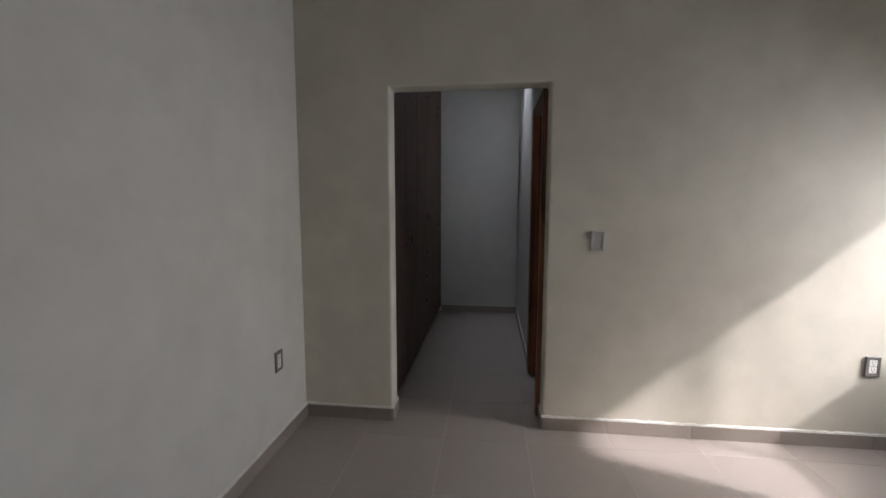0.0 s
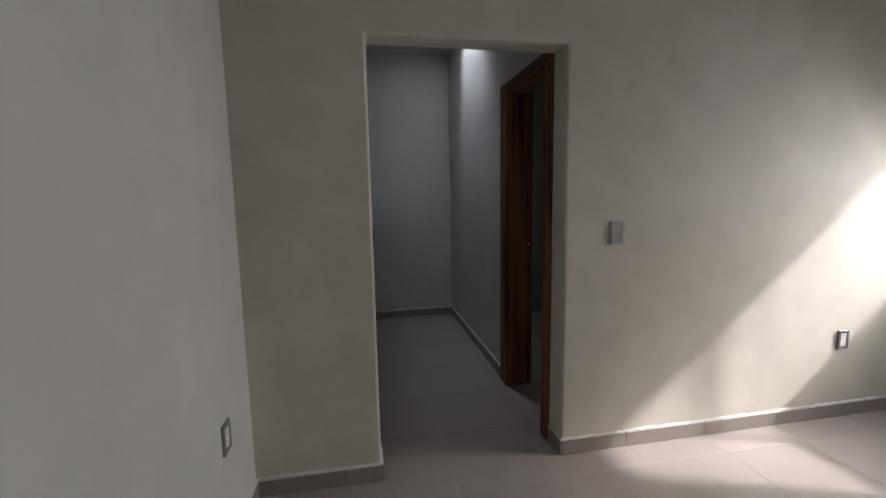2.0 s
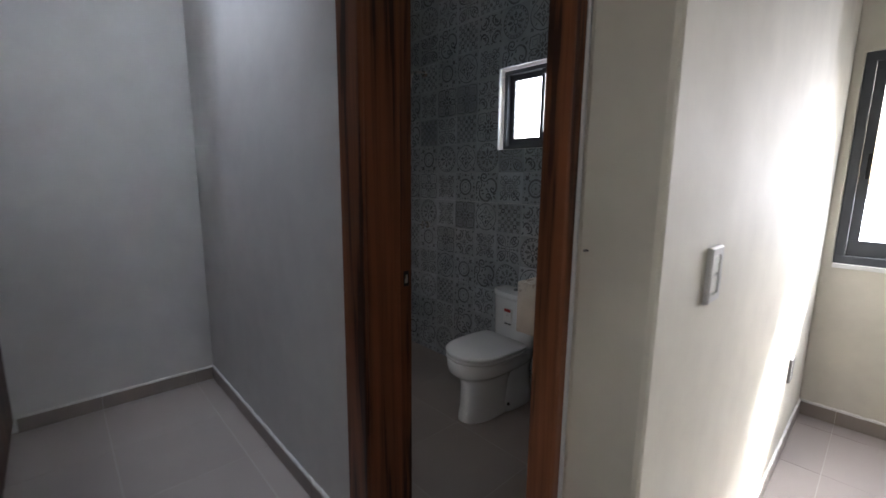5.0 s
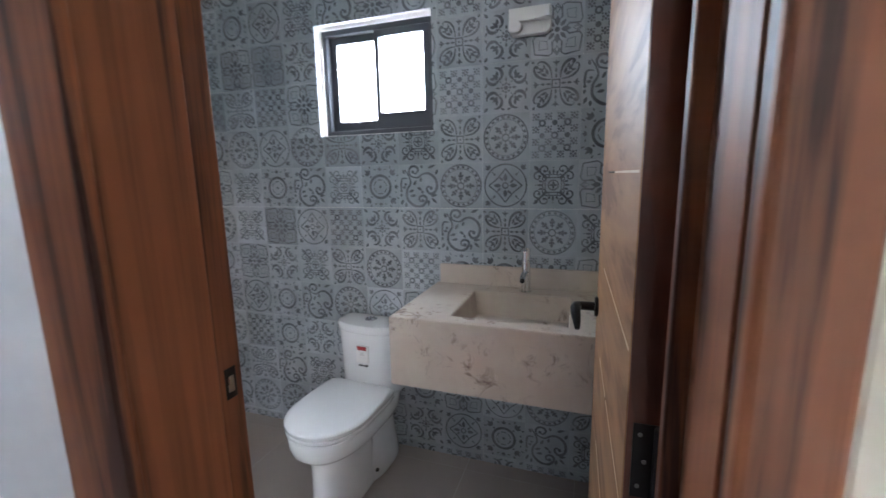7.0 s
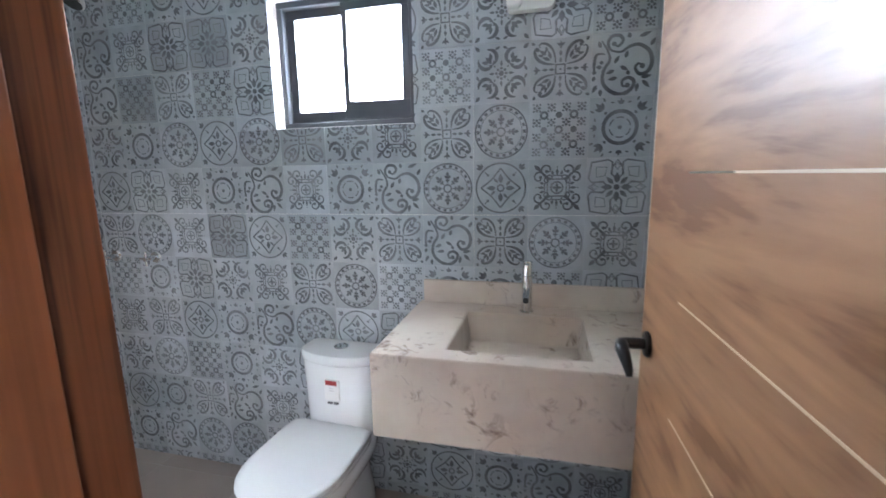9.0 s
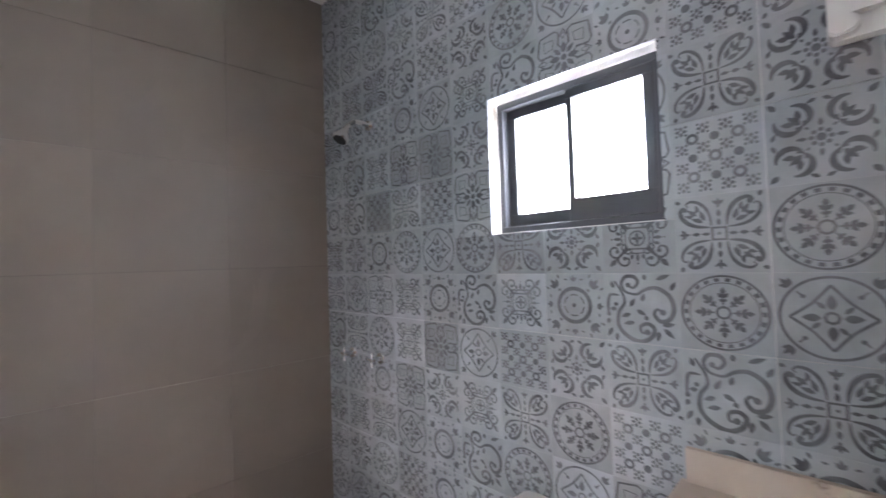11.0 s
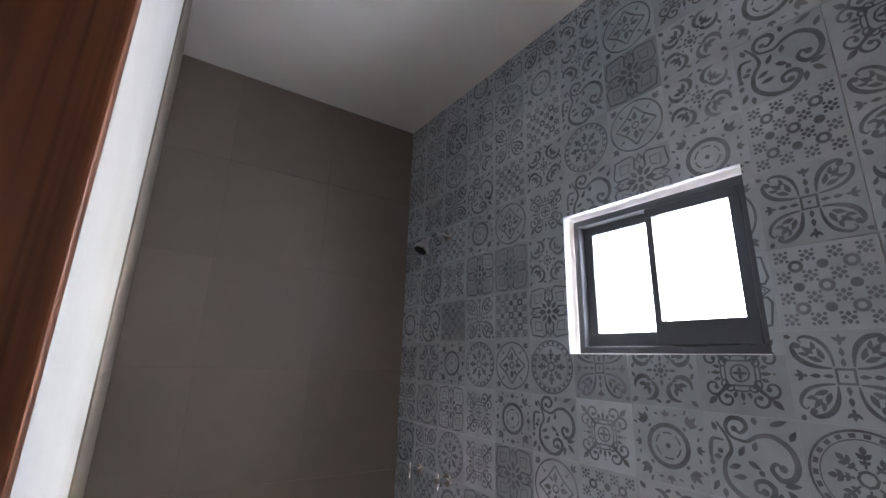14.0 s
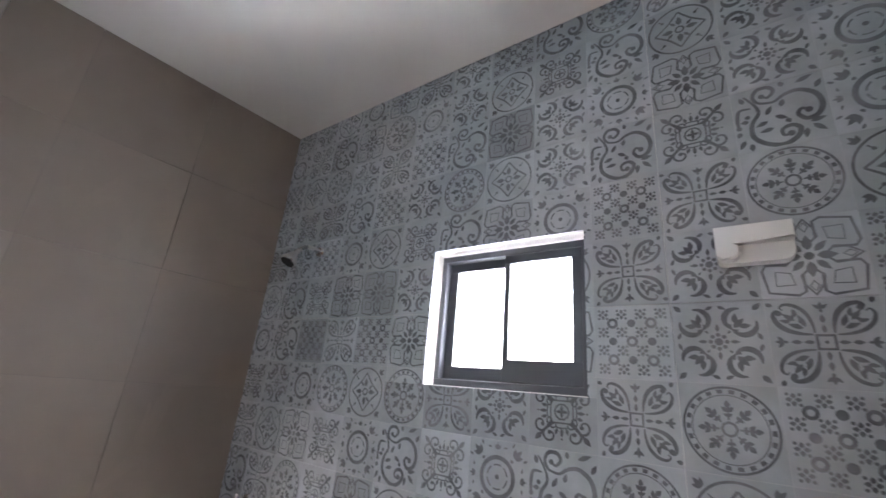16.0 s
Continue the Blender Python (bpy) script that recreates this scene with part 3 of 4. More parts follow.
# ---- switches and sockets ----
def wall_plate(name, label, category, m, wide, high, modules, rim, module_mat, slots=()):
    """A plate that lies in the local xz plane and faces local -y."""
    p = new(name)
    p.empty_display_size = 0.03
    p.matrix_world = m
    tagged(p, label, category)
    f = bmesh.new()
    inner_w, inner_h = wide * 0.56, high * 0.70
    outer = [(-wide / 2, -high / 2), (wide / 2, -high / 2), (wide / 2, high / 2), (-wide / 2, high / 2)]
    inner = [(-inner_w / 2, -inner_h / 2), (inner_w / 2, -inner_h / 2), (inner_w / 2, inner_h / 2), (-inner_w / 2, inner_h / 2)]
    rings = [[(x, 0, z) for x, z in outer], [(x, -0.007, z) for x, z in outer], [(x * 0.93, -0.011, z * 0.95) for x, z in outer], [(x, -0.010, z) for x, z in inner], [(x, -0.004, z) for x, z in inner]]
    loft(rings, True, f)
    part("plate", f, rim, p)
    step = inner_h / modules
    for k in range(modules):
        z0 = -inner_h / 2 + k * step
        mod = part("rocker" if not slots else "socket_insert", box((-inner_w / 2 + 0.001, -0.0085, z0 + 0.002), (inner_w / 2 - 0.001, -0.0035, z0 + step - 0.002), 0.0012), module_mat, p)
        for sx, sz, sw, sh in slots:
            part("slot", box((sx - sw / 2, -0.0091, z0 + step / 2 + sz - sh / 2), (sx + sw / 2, -0.0083, z0 + step / 2 + sz + sh / 2)), BLACK_PRINT, mod)
    return p


wall_plate("light_switch", "silver-grey light switch plate with two rockers on the cream wall", "light switch", pose(0.607, DOOR_Y0 - 0.0005, 1.205), 0.078, 0.118, 2, PLATE_GREY, PLATE_GREY)
wall_plate("wall_socket", "dark grey socket plate with white insert on cream wall", "socket", pose(2.155, DOOR_Y0 - 0.0005, 0.50), 0.078, 0.118, 2, PLATE_DARK, PLASTIC_WHITE,
           ((-0.007, 0.004, 0.002, 0.009), (0.007, 0.004, 0.002, 0.009), (0, -0.009, 0.005, 0.005)))
wall_plate("wall_socket", "dark grey socket plate with a white insert beside the room corner", "socket", pose(BED_W + 0.0005, 2.175, 0.515, 0, 0, 90), 0.078, 0.118, 1, PLATE_DARK, PLASTIC_WHITE,
           ((-0.007, 0.02, 0.002, 0.009), (0.007, 0.02, 0.002, 0.009), (0, -0.02, 0.005, 0.005)))


# ---- washbasin ----
def washbasin():
    v = thing("washbasin", "cream veined marble washbasin slab hung on the patterned wall", "washbasin")
    x0, x1, y0, y1, z0, z1 = 1.255, BATH_E - 0.001, DOOR_Y1 + 0.002, 3.505, 0.645, 0.902
    bx0, bx1, by0, by1, bz = 1.325, 1.665, 2.895, 3.295, 0.80
    c = bmesh.new()
    top = [(x0, y0), (x1, y0), (x1, y1), (x0, y1)]
    hole = [(bx0, by0), (bx1, by0), (bx1, by1), (bx0, by1)]
    deep = [(bx0 + 0.012, by0 + 0.012), (bx1 - 0.012, by0 + 0.012), (bx1 - 0.012, by1 - 0.012), (bx0 + 0.012, by1 - 0.012)]
    loft([[(x, y, z0) for x, y in top], [(x, y, z1) for x, y in top], [(x, y, z1) for x, y in hole], [(x, y, bz) for x, y in deep]], True, c)
    bmesh.ops.bevel(c, geom=[e for e in c.edges if e.calc_length() > 0.09 and not (all(abs(q.co.z - z1) < 1e-5 for q in e.verts) and any((abs(q.co.x - bx0) < 1e-4 or abs(q.co.x - bx1) < 1e-4) for q in e.verts) and any((abs(q.co.x - x0) < 1e-4 or abs(q.co.x - x1) < 1e-4) for q in e.verts))],
                    offset=0.003, segments=2, affect="EDGES")
    part("basin_slab", c, MARBLE, v)
    part("backsplash", box((BATH_E - 0.021, y0, z1 + 0.0005), (BATH_E - 0.001, 3.488, 0.99), 0.002), MARBLE, v)
    part("drain", cylinder((1.495, 3.095, bz + 0.0005), (1.495, 3.095, bz + 0.005), 0.022, bevel=0.002, segments=24), CHROME, v, "chrome basin drain", smooth=40)
    tap = thing("basin_tap", "slim chrome single-lever tap standing on the marble slab", "tap", (1.705, 3.085, z1 + 0.0005))
    part("tap_body", cylinder((0, 0, 0), (0, 0, 0.135), 0.019, 0.018, 28, bevel=0.002), CHROME, tap, smooth=40)
    part("tap_foot", cylinder((0, 0, 0), (0, 0, 0.006), 0.025, segments=28, bevel=0.002), CHROME, tap, smooth=40)
    part("spout", tube([(-0.012, 0, 0.085), (-0.05, 0, 0.088), (-0.085, 0, 0.084), (-0.105, 0, 0.074)], [0.013, 0.0125, 0.012, 0.0115], 16), CHROME, tap, smooth=50)
    handle = part("tap_handle", cylinder((0, 0, 0.1365), (0, 0, 0.188), 0.0175, 0.0165, 28, bevel=0.003), CHROME, tap, smooth=40)
    part("lever", box((-0.062, -0.0075, 0.178), (-0.012, 0.0075, 0.186), 0.003), CHROME, handle, smooth=40)
    part("spout_outlet", cylinder((-0.104, 0, 0.0745), (-0.1095, 0, 0.0705), 0.0095, segments=18), RUBBER, tap, "dark spout outlet")


washbasin()


# ---- toilet ----
def egg(x0, x1, half, z, n=40, square=2.6, y=0.0, back=None):
    """A plan outline that is round at x0 (front) and squarer at x1."""
    pts = []
    mid = x0 + (x1 - x0) * 0.46
    for k in range(n):
        a = 2 * math.pi * k / n
        ca, sa = math.cos(a), math.sin(a)
        front = ca < 0
        p = 2.1 if front else (back or square)
        r = (abs(ca) ** p + abs(sa) ** p) ** (-1 / p)
        reach = (mid - x0) if front else (x1 - mid)
        pts.append((mid + r * ca * reach, y + r * sa * half, z))
    return pts


def toilet():
    t = thing("toilet", "white one-piece ceramic toilet with closed lid and paper label", "toilet", (0, 3.909, 0), -2.9)
    wall = BATH_E - 0.011
    part("bowl", loft([egg(1.226, 1.60, 0.098, 0.001, square=3), egg(1.224, 1.60, 0.100, 0.02, square=3), egg(1.236, 1.58, 0.093, 0.08, square=3), egg(1.238, 1.58, 0.092, 0.20, square=3),
                       egg(1.232, 1.60, 0.098, 0.248, square=3.2), egg(1.212, 1.63, 0.118, 0.272, square=3.4), egg(1.182, 1.66, 0.148, 0.292, square=4), egg(1.164, 1.69, 0.168, 0.312, square=5), egg(1.158, 1.70, 0.175, 0.338, square=6),
                       egg(1.156, 1.70, 0.178, 0.378, square=6), egg(1.163, 1.69, 0.173, 0.386, square=6)]), CERAMIC, t, smooth=60)
    part("trapway", loft([egg(1.44, wall, 0.112, 0.001, square=4), egg(1.44, wall, 0.114, 0.025, square=4), egg(1.45, wall, 0.106, 0.08, square=4), egg(1.46, wall, 0.090, 0.14, square=4), egg(1.48, wall, 0.082, 0.22, square=4),
                          egg(1.50, wall, 0.098, 0.29, square=5), egg(1.52, wall, 0.130, 0.345, square=7), egg(1.53, wall, 0.150, 0.384, square=9)]), CERAMIC, t, smooth=60)
    part("seat", loft([egg(1.162, 1.600, 0.173, 0.3865, square=12), egg(1.156, 1.602, 0.179, 0.392, square=12), egg(1.156, 1.602, 0.179, 0.403, square=12), egg(1.160, 1.60, 0.176, 0.4065, square=12)]), CERAMIC, t, smooth=50)
    part("seat_lid", loft([egg(1.158, 1.598, 0.176, 0.4080, square=14), egg(1.154, 1.600, 0.180, 0.413, square=14), egg(1.154, 1.600, 0.180, 0.426, square=14), egg(1.159, 1.597, 0.175, 0.4315, square=14), egg(1.175, 1.588, 0.160, 0.4335, square=12), egg(1.30, 1.52, 0.07, 0.4345, square=6)]),
         CERAMIC, t, "closed flat white seat lid", smooth=40)
    tank = part("tank", loft([egg(1.596, wall, 0.150, 0.370, square=10, back=10), egg(1.603, wall, 0.156, 0.42, square=10, back=10), egg(1.606, wall, 0.162, 0.56, square=10, back=10), egg(1.604, wall, 0.167, 0.668, square=10, back=10)]), CERAMIC, t, smooth=55)
    part("tank_lid", loft([egg(1.601, wall, 0.167, 0.6705, square=10, back=10), egg(1.598, wall, 0.171, 0.675, square=10, back=10), egg(1.598, wall, 0.171, 0.698, square=10, back=10), egg(1.603, wall - 0.004, 0.166, 0.708, square=10, back=10), egg(1.64, wall - 0.03, 0.13, 0.713, square=7, back=7)]), CERAMIC, t, smooth=50)
    button = part("flush_button", cylinder((1.695, 0, 0.7128), (1.695, 0, 0.718), 0.03, segments=32, bevel=0.002), CHROME, t, "round chrome dual flush button", smooth=40)
    part("button_split", box((1.667, -0.001, 0.7181), (1.723, 0.001, 0.7185)), BLACK_PRINT, button)
    for s in (-1, 1):
        part("bolt_cap", cylinder((1.515, s * 0.103, 0.055), (1.515, s * 0.113, 0.055), 0.009, 0.007, 14), RUBBER, t, "dark bolt cap", smooth=40)
    label = part("paper_label", box((1.5975, -0.034, 0.530), (1.6065, 0.030, 0.612), 0.0004), PAPER, tank, "white paper label with a red band")
    part("label_band", box((1.5967, -0.026, 0.592), (1.5977, 0.024, 0.611)), RED_PRINT, label)
    for k, (a, b) in enumerate(((-0.010, 0.008), (-0.014, 0.010))):
        part("print_line", box((1.5969, a, 0.577 - k * 0.009), (1.5977, b, 0.580 - k * 0.009)), PLATE_GREY, label)
    for k, wide in enumerate((0.009, 0.005, 0.008, 0.006)):
        part("print_mark", box((1.5969, -0.026 + k * 0.013, 0.512), (1.6069, -0.026 + k * 0.013 + wide, 0.518)), BLACK_PRINT, label)


toilet()


# ---- wall lamp, shower ----
def wall_lamp():
    """A shallow box whose lower right corner is round, with a front cover that leaves a round-ended recess below it."""
    w = thing("wall_lamp", "white plastic wall lamp housing with a rounded slot, unlit", "wall lamp", (BATH_E - 0.0005, 3.090, 1.976))

    def corner(cy, cz, r, a0, a1, n=8):
        return [(cy + r * math.cos(radians(a0 + (a1 - a0) * k / n)), cz + r * math.sin(radians(a0 + (a1 - a0) * k / n))) for k in range(n + 1)]

    # outlines in y (towards the window positive) and z
    back = [(0.080, 0.046), *corner(0.066, -0.030, 0.014, 0, -90), *corner(-0.052, -0.018, 0.026, -90, -180), (-0.078, 0.046)]
    body = bmesh.new()
    loft([[(x, y * k, z * k) for y, z in back] for x, k in ((0, 1), (-0.029, 1), (-0.032, 0.98))], True, body)
    part("housing", body, PLASTIC_WHITE, w, smooth=40)
    front = [(0.0795, 0.0455), (0.0795, -0.012), *corner(0.066, -0.030, 0.0135, 0, -80, 5), *corner(0.052, -0.020, 0.022, 250, 90, 10), (-0.0775, 0.0015), (-0.0775, 0.0455)]
    cover = bmesh.new()
    loft([[(x, y, z) for y, z in front] for x in (-0.0322, -0.064)], True, cover)
    bmesh.ops.bevel(cover, geom=[e for e in cover.edges if all(v.co.x < -0.063 for v in e.verts)], offset=0.004, segments=3, affect="EDGES")
    part("front_cover", cover, PLASTIC_WHITE, w, smooth=40)
    return w


wall_lamp()


def shower():
    s = thing("shower", "chrome shower arm with tilted round head on patterned tiles", "shower", (BATH_E - 0.0005, 4.845, 2.185))
    part("flange", cylinder((0, 0, 0), (-0.010, 0, 0), 0.028, 0.022, 24, bevel=0.002), CHROME, s, smooth=40)
    part("arm", tube([(-0.008, 0, 0), (-0.04, 0, 0.006), (-0.085, 0, 0.002), (-0.12, 0, -0.022), (-0.135, 0, -0.042)], 0.0105, 14), STEEL, s, smooth=60)
    way = Vector((-0.5, 0.0, -0.87)).normalized()
    end = Vector((-0.135, 0, -0.042))
    u = way.orthogonal().normalized()
    v = way.cross(u)
    rings = [[end + way * h + (u * math.cos(k * math.pi / 14) + v * math.sin(k * math.pi / 14)) * rr for k in range(28)]
             for rr, h in ((0.011, -0.012), (0.014, 0.008), (0.018, 0.02), (0.034, 0.048), (0.038, 0.056), (0.038, 0.066), (0.035, 0.069))]
    head = part("head", loft(rings), STEEL, s, smooth=50)
    part("spray_face", cylinder(end + way * 0.0692, end + way * 0.0712, 0.033, segments=28), RUBBER, head, "dark rubber spray face")
    for name, y in (("shower_tap", 5.035), ("shower_tap", 4.80)):
        t = thing(name, "chrome cross-handle shower tap on the patterned tile wall", "shower tap", (BATH_E - 0.0005, y, 1.04), group="shower taps")
        part("flange", cylinder((0, 0, 0), (-0.008, 0, 0), 0.030, 0.026, 24, bevel=0.002), CHROME, t, smooth=40)
        part("stem", cylinder((-0.008, 0, 0), (-0.05, 0, 0), 0.012, 0.010, 18), CHROME, t, smooth=40)
        cross = tube([(-0.052, 0, -0.034), (-0.052, 0, 0.034)], 0.006, 10)
        tube([(-0.052, -0.034, 0), (-0.052, 0.034, 0)], 0.006, 10, cross)
        cylinder((-0.040, 0, 0), (-0.062, 0, 0), 0.013, 0.011, 18, cross)
        part("cross_handle", cross, CHROME, t, smooth=50)


shower()


# ---- skirting ----
def skirting(label, axis, face, lo, hi, out, joints, high=0.085, thick=0.011):
    """Skirting tiles on a wall face; out: the side to which they stand proud. Rough white filler runs along the top."""
    b = bmesh.new()
    n = max(int((hi - lo) / 0.02), 2)
    rng = random.Random(int(face * 100) + int(lo * 10))
    rows = []
    for k in range(n + 1):
        u = lo + (hi - lo) * k / n
        dz, dx = rng.uniform(-0.002, 0.005), rng.uniform(-0.003, 0.002)
        ring = []
        for d, z in ((0.0005, high - 0.002), (thick + dx, high - 0.002), (thick + dx - 0.002, high + 0.004 + dz), (0.0005, high + 0.009 + dz)):
            p = [0, 0, z]
            p[axis], p[1 - axis] = u, face + out * d
            ring.append(tuple(p))
        rows.append(ring)
    loft(rows, True, b)
    base = tagged(part("baseboard", b, GROUT_WHITE, None), label, "baseboard", kind="structure")
    cuts = [lo] + [j for j in joints if lo + 0.02 < j < hi - 0.02] + [hi]
    for a, c in zip(cuts, cuts[1:]):
        p0, p1 = [0, 0, 0.001], [0, 0, high - 0.0025]
        p0[axis], p1[axis] = a + 0.001, c - 0.001
        f0, f1 = sorted((face + out * 0.0006, face + out * thick))
        p0[1 - axis], p1[1 - axis] = f0, f1
        part("skirting_tile", box(p0, p1, 0.0012, 1), BASE_TILE, base)
    return base


SK = "taupe skirting tiles with rough white filler on top"
skirting(SK, 0, DOOR_Y0, BED_W + 0.012, -0.656, -1, [-0.81, -0.295])
skirting(SK, 0, DOOR_Y0, 0.313, BED_E - 0.012, -1, [0.70, 1.203, 1.70, 2.20])
skirting(SK, 1, BED_W, BED_S, DOOR_Y0, 1, [-1.64, -1.14, -0.64, -0.14, 0.36, 0.86, 1.36, 1.86, 2.36])
skirting(SK, 1, BED_E, BED_S, DOOR_Y0, -1, [-1.64, -1.14, -0.64, -0.14, 0.36, 0.86, 1.36, 1.86, 2.36])
skirting(SK, 1, 0.313, DOOR_Y0 - 0.011, DOOR_Y1 - 0.001, -1, [])
skirting(SK, 1, -0.656, DOOR_Y0 - 0.011, DOOR_Y1 - 0.001, 1, [])
skirting(SK, 1, HALL_E, OPEN_Y1 + 0.116, HALL_N - 0.012, -1, [3.86, 4.36, 4.86])
skirting(SK, 0, HALL_N, -0.66, HALL_E, -1, [-0.295, 0.20])

# ---- small marks on the plaster ----
def plaster_ridge(label, y, z0, z1, wide):
    """A lumpy seam of filler that runs up the passage wall beside the door frame."""
    rng = random.Random(7)
    rings = []
    n = int((z1 - z0) / 0.012)
    w, t = wide, 0.003
    for k in range(n + 1):
        w += rng.uniform(-0.0045, 0.0045) + (wide - w) * 0.25
        t += rng.uniform(-0.0012, 0.0012) + (0.003 - t) * 0.3
        z = z0 + (z1 - z0) * k / n
        rings.append([(HALL_E + 0.001, y, z), (HALL_E + 0.001, y + max(w, 0.002), z), (HALL_E - max(t, 0.001), y + max(w, 0.002) * 0.6, z), (HALL_E - max(t, 0.001) * 1.2, y, z)])
    tagged(part("trim", loft(rings), GROUT_WHITE, None, smooth=70), label, "plaster seam", kind="structure")


plaster_ridge("rough white plaster seam along the wooden door frame", OPEN_Y1 + 0.1152, 0.10, OPEN_TOP + 0.05, 0.009)
nail = thing("wall_nail", "short dark nail stuck in the plaster of the doorway", "nail", (0.313, 2.655, 1.27))
part("shank", cylinder((0.004, 0, 0), (-0.010, 0, 0.001), 0.002, segments=10), BLACK_METAL, nail)
part("nail_head", cylinder((-0.009, 0, 0.001), (-0.0115, 0, 0.001), 0.0026, segments=14), PLATE_DARK, nail)


# ---- floor tiles ----
def tile_mesh(name, w, d, th, mat, bevel=0.0012):
    b = box((-w / 2, -d / 2, -th), (w / 2, d / 2, 0), bevel, 1)
    bmesh.ops.recalc_face_normals(b, faces=b.faces)
    me = bpy.data.meshes.new(name)
    b.to_mesh(me)
    b.free()
    me.materials.append(mat)
    return me


FLOOR_STOCK = {}
GAP = 0.003
for i in range(-3, 7):
    for j in range(-10, 7):
        x0, x1 = -0.297 + 0.5 * i, -0.297 + 0.5 * (i + 1)
        y0, y1 = 2.36 + 0.5 * j, 2.36 + 0.5 * (j + 1)
        x0, x1, y0, y1 = max(x0, -1.40), min(x1, BED_E + 0.01), max(y0, BED_S - 0.01), min(y1, HALL_N + 0.01)
        if x1 - x0 < 0.03 or y1 - y0 < 0.03:
            continue
        key = (round(x1 - x0 - GAP, 4), round(y1 - y0 - GAP, 4))
        if key not in FLOOR_STOCK:
            FLOOR_STOCK[key] = tile_mesh("floor_tile", key[0], key[1], 0.006, FLOOR_TILE, 0.0006)
        ob = new("floor_tile", FLOOR_STOCK[key])
        ob.location = ((x0 + x1) / 2, (y0 + y1) / 2, 0)
        ob.parent = floor

# ---- brown shower wall tiles ----
brown_wall = bpy.data.objects["wall_bath_north"]
brown_wall.matrix_world = pose(BATH_E, BATH_N - 0.008, 0, 0, 0, -3.6)
for x0, x1 in ((-1.30, -1.015), (-1.015, -0.515), (-0.515, 0.0)):
    for j in range(-1, 6):
        z0, z1 = max(0.495 + 0.5 * j, 0.0), min(0.495 + 0.5 * (j + 1), CEIL)
        if z1 - z0 < 0.02:
            continue
        part("wall_tile", box((x0 + 0.0007, 0.0, z0 + 0.0007), (x1 - 0.0007, 0.0098, z1 - 0.0007), 0.0005, 1), BROWN_TILE, brown_wall)

tile_side = bpy.data.objects["wall_bath_west"]
for y0, y1 in ((4.36, 4.85), (4.85, 5.335)):
    for j in range(-1, 6):
        z0, z1 = max(0.495 + 0.5 * j, 0.0), min(0.495 + 0.5 * (j + 1), CEIL)
        if z1 - z0 < 0.02:
            continue
        part("wall_tile", box((BATH_W + 0.0006, y0 + 0.0006, z0 + 0.0006), (BATH_W + 0.0095, y1 - 0.0006, z1 - 0.0006), 0.0003, 1), BROWN_TILE, tile_side)


# ---- printed ornaments of the patterned tiles ----
class Ink:
    """Flat shapes in a unit square, centred on 0."""

    def __init__(self):
        self.shapes = []

    def fill(self, pts):
        self.shapes.append([("f", list(pts))])

    def dot(self, x, y, r, n=12):
        self.fill([(x + r * math.cos(2 * math.pi * k / n), y + r * math.sin(2 * math.pi * k / n)) for k in range(n)])

    def leaf(self, x, y, angle, length, width, n=5):
        """A pointed leaf that starts at x, y and points along the angle (degrees)."""
        c, s = math.cos(radians(angle)), math.sin(radians(angle))
        side = [(length * k / n, width / 2 * math.sin(math.pi * (k / n) ** 0.8)) for k in range(n + 1)]
        pts = side + [(a, -b) for a, b in side[-2:0:-1]]
        self.fill([(x + a * c - b * s, y + a * s + b * c) for a, b in pts])

    def line(self, pts, w, closed=False):
        pts = [Vector((*p, 0)) for p in pts]
        m = len(pts)
        left, right = [], []
        for k, p in enumerate(pts):
            a = pts[(k - 1) % m] if closed or k else p
            b = pts[(k + 1) % m] if closed or k < m - 1 else p
            d = (b - a).normalized()
            wk = w[k] if isinstance(w, list) else w
            left.append((p.x - d.y * wk / 2, p.y + d.x * wk / 2))
            right.append((p.x + d.y * wk / 2, p.y - d.x * wk / 2))
        quads = [("f", [left[k], right[k], right[(k + 1) % m], left[(k + 1) % m]]) for k in range(m if closed else m - 1)]
        self.shapes.append(quads)

    def ring(self, x, y, r, w, a0=0.0, a1=360.0, n=None):
        n = n or max(int(30 * r / 0.3 * (a1 - a0) / 360), 8)
        full = a1 - a0 >= 360
        self.line([(x + r * math.cos(radians(a0 + (a1 - a0) * k / n)), y + r * math.sin(radians(a0 + (a1 - a0) * k / n))) for k in range(n + (0 if full else 1))], w, full)

    def curl(self, x, y, angle, r, w, turns=1.1, hand=1, n=14):
        """A spiral that starts at x, y along the angle and winds inwards to the left (hand 1) or right (-1)."""
        pts, cx, cy = [], x - hand * r * math.sin(radians(angle)), y + hand * r * math.cos(radians(angle))
        for k in range(n + 1):
            f = k / n
            rr = r * (1 - 0.72 * f)
            a = radians(angle - hand * 90 + hand * 360 * turns * f)
            pts.append((cx + rr * math.cos(a), cy + rr * math.sin(a)))
        self.line(pts, [w * (1 - 0.35 * k / n) for k in range(n + 1)])
        self.dot(*pts[-1], w * 0.85, 8)

    def turned(self, count, draw, offset=0.0):
        """Draws once and repeats it round the centre."""
        one = Ink()
        draw(one)
        for i in range(count):
            a = radians(360 / count * i + offset)
            c, s = math.cos(a), math.sin(a)
            for shape in one.shapes:
                self.shapes.append([(f, [(x * c - y * s, x * s + y * c) for x, y in pts]) for f, pts in shape])


def sprig(k, x, y, angle, size):
    for d, f in ((-38, 0.8), (0, 1.0), (38, 0.8)):
        k.leaf(x, y, angle + d, size * f, size * 0.42)


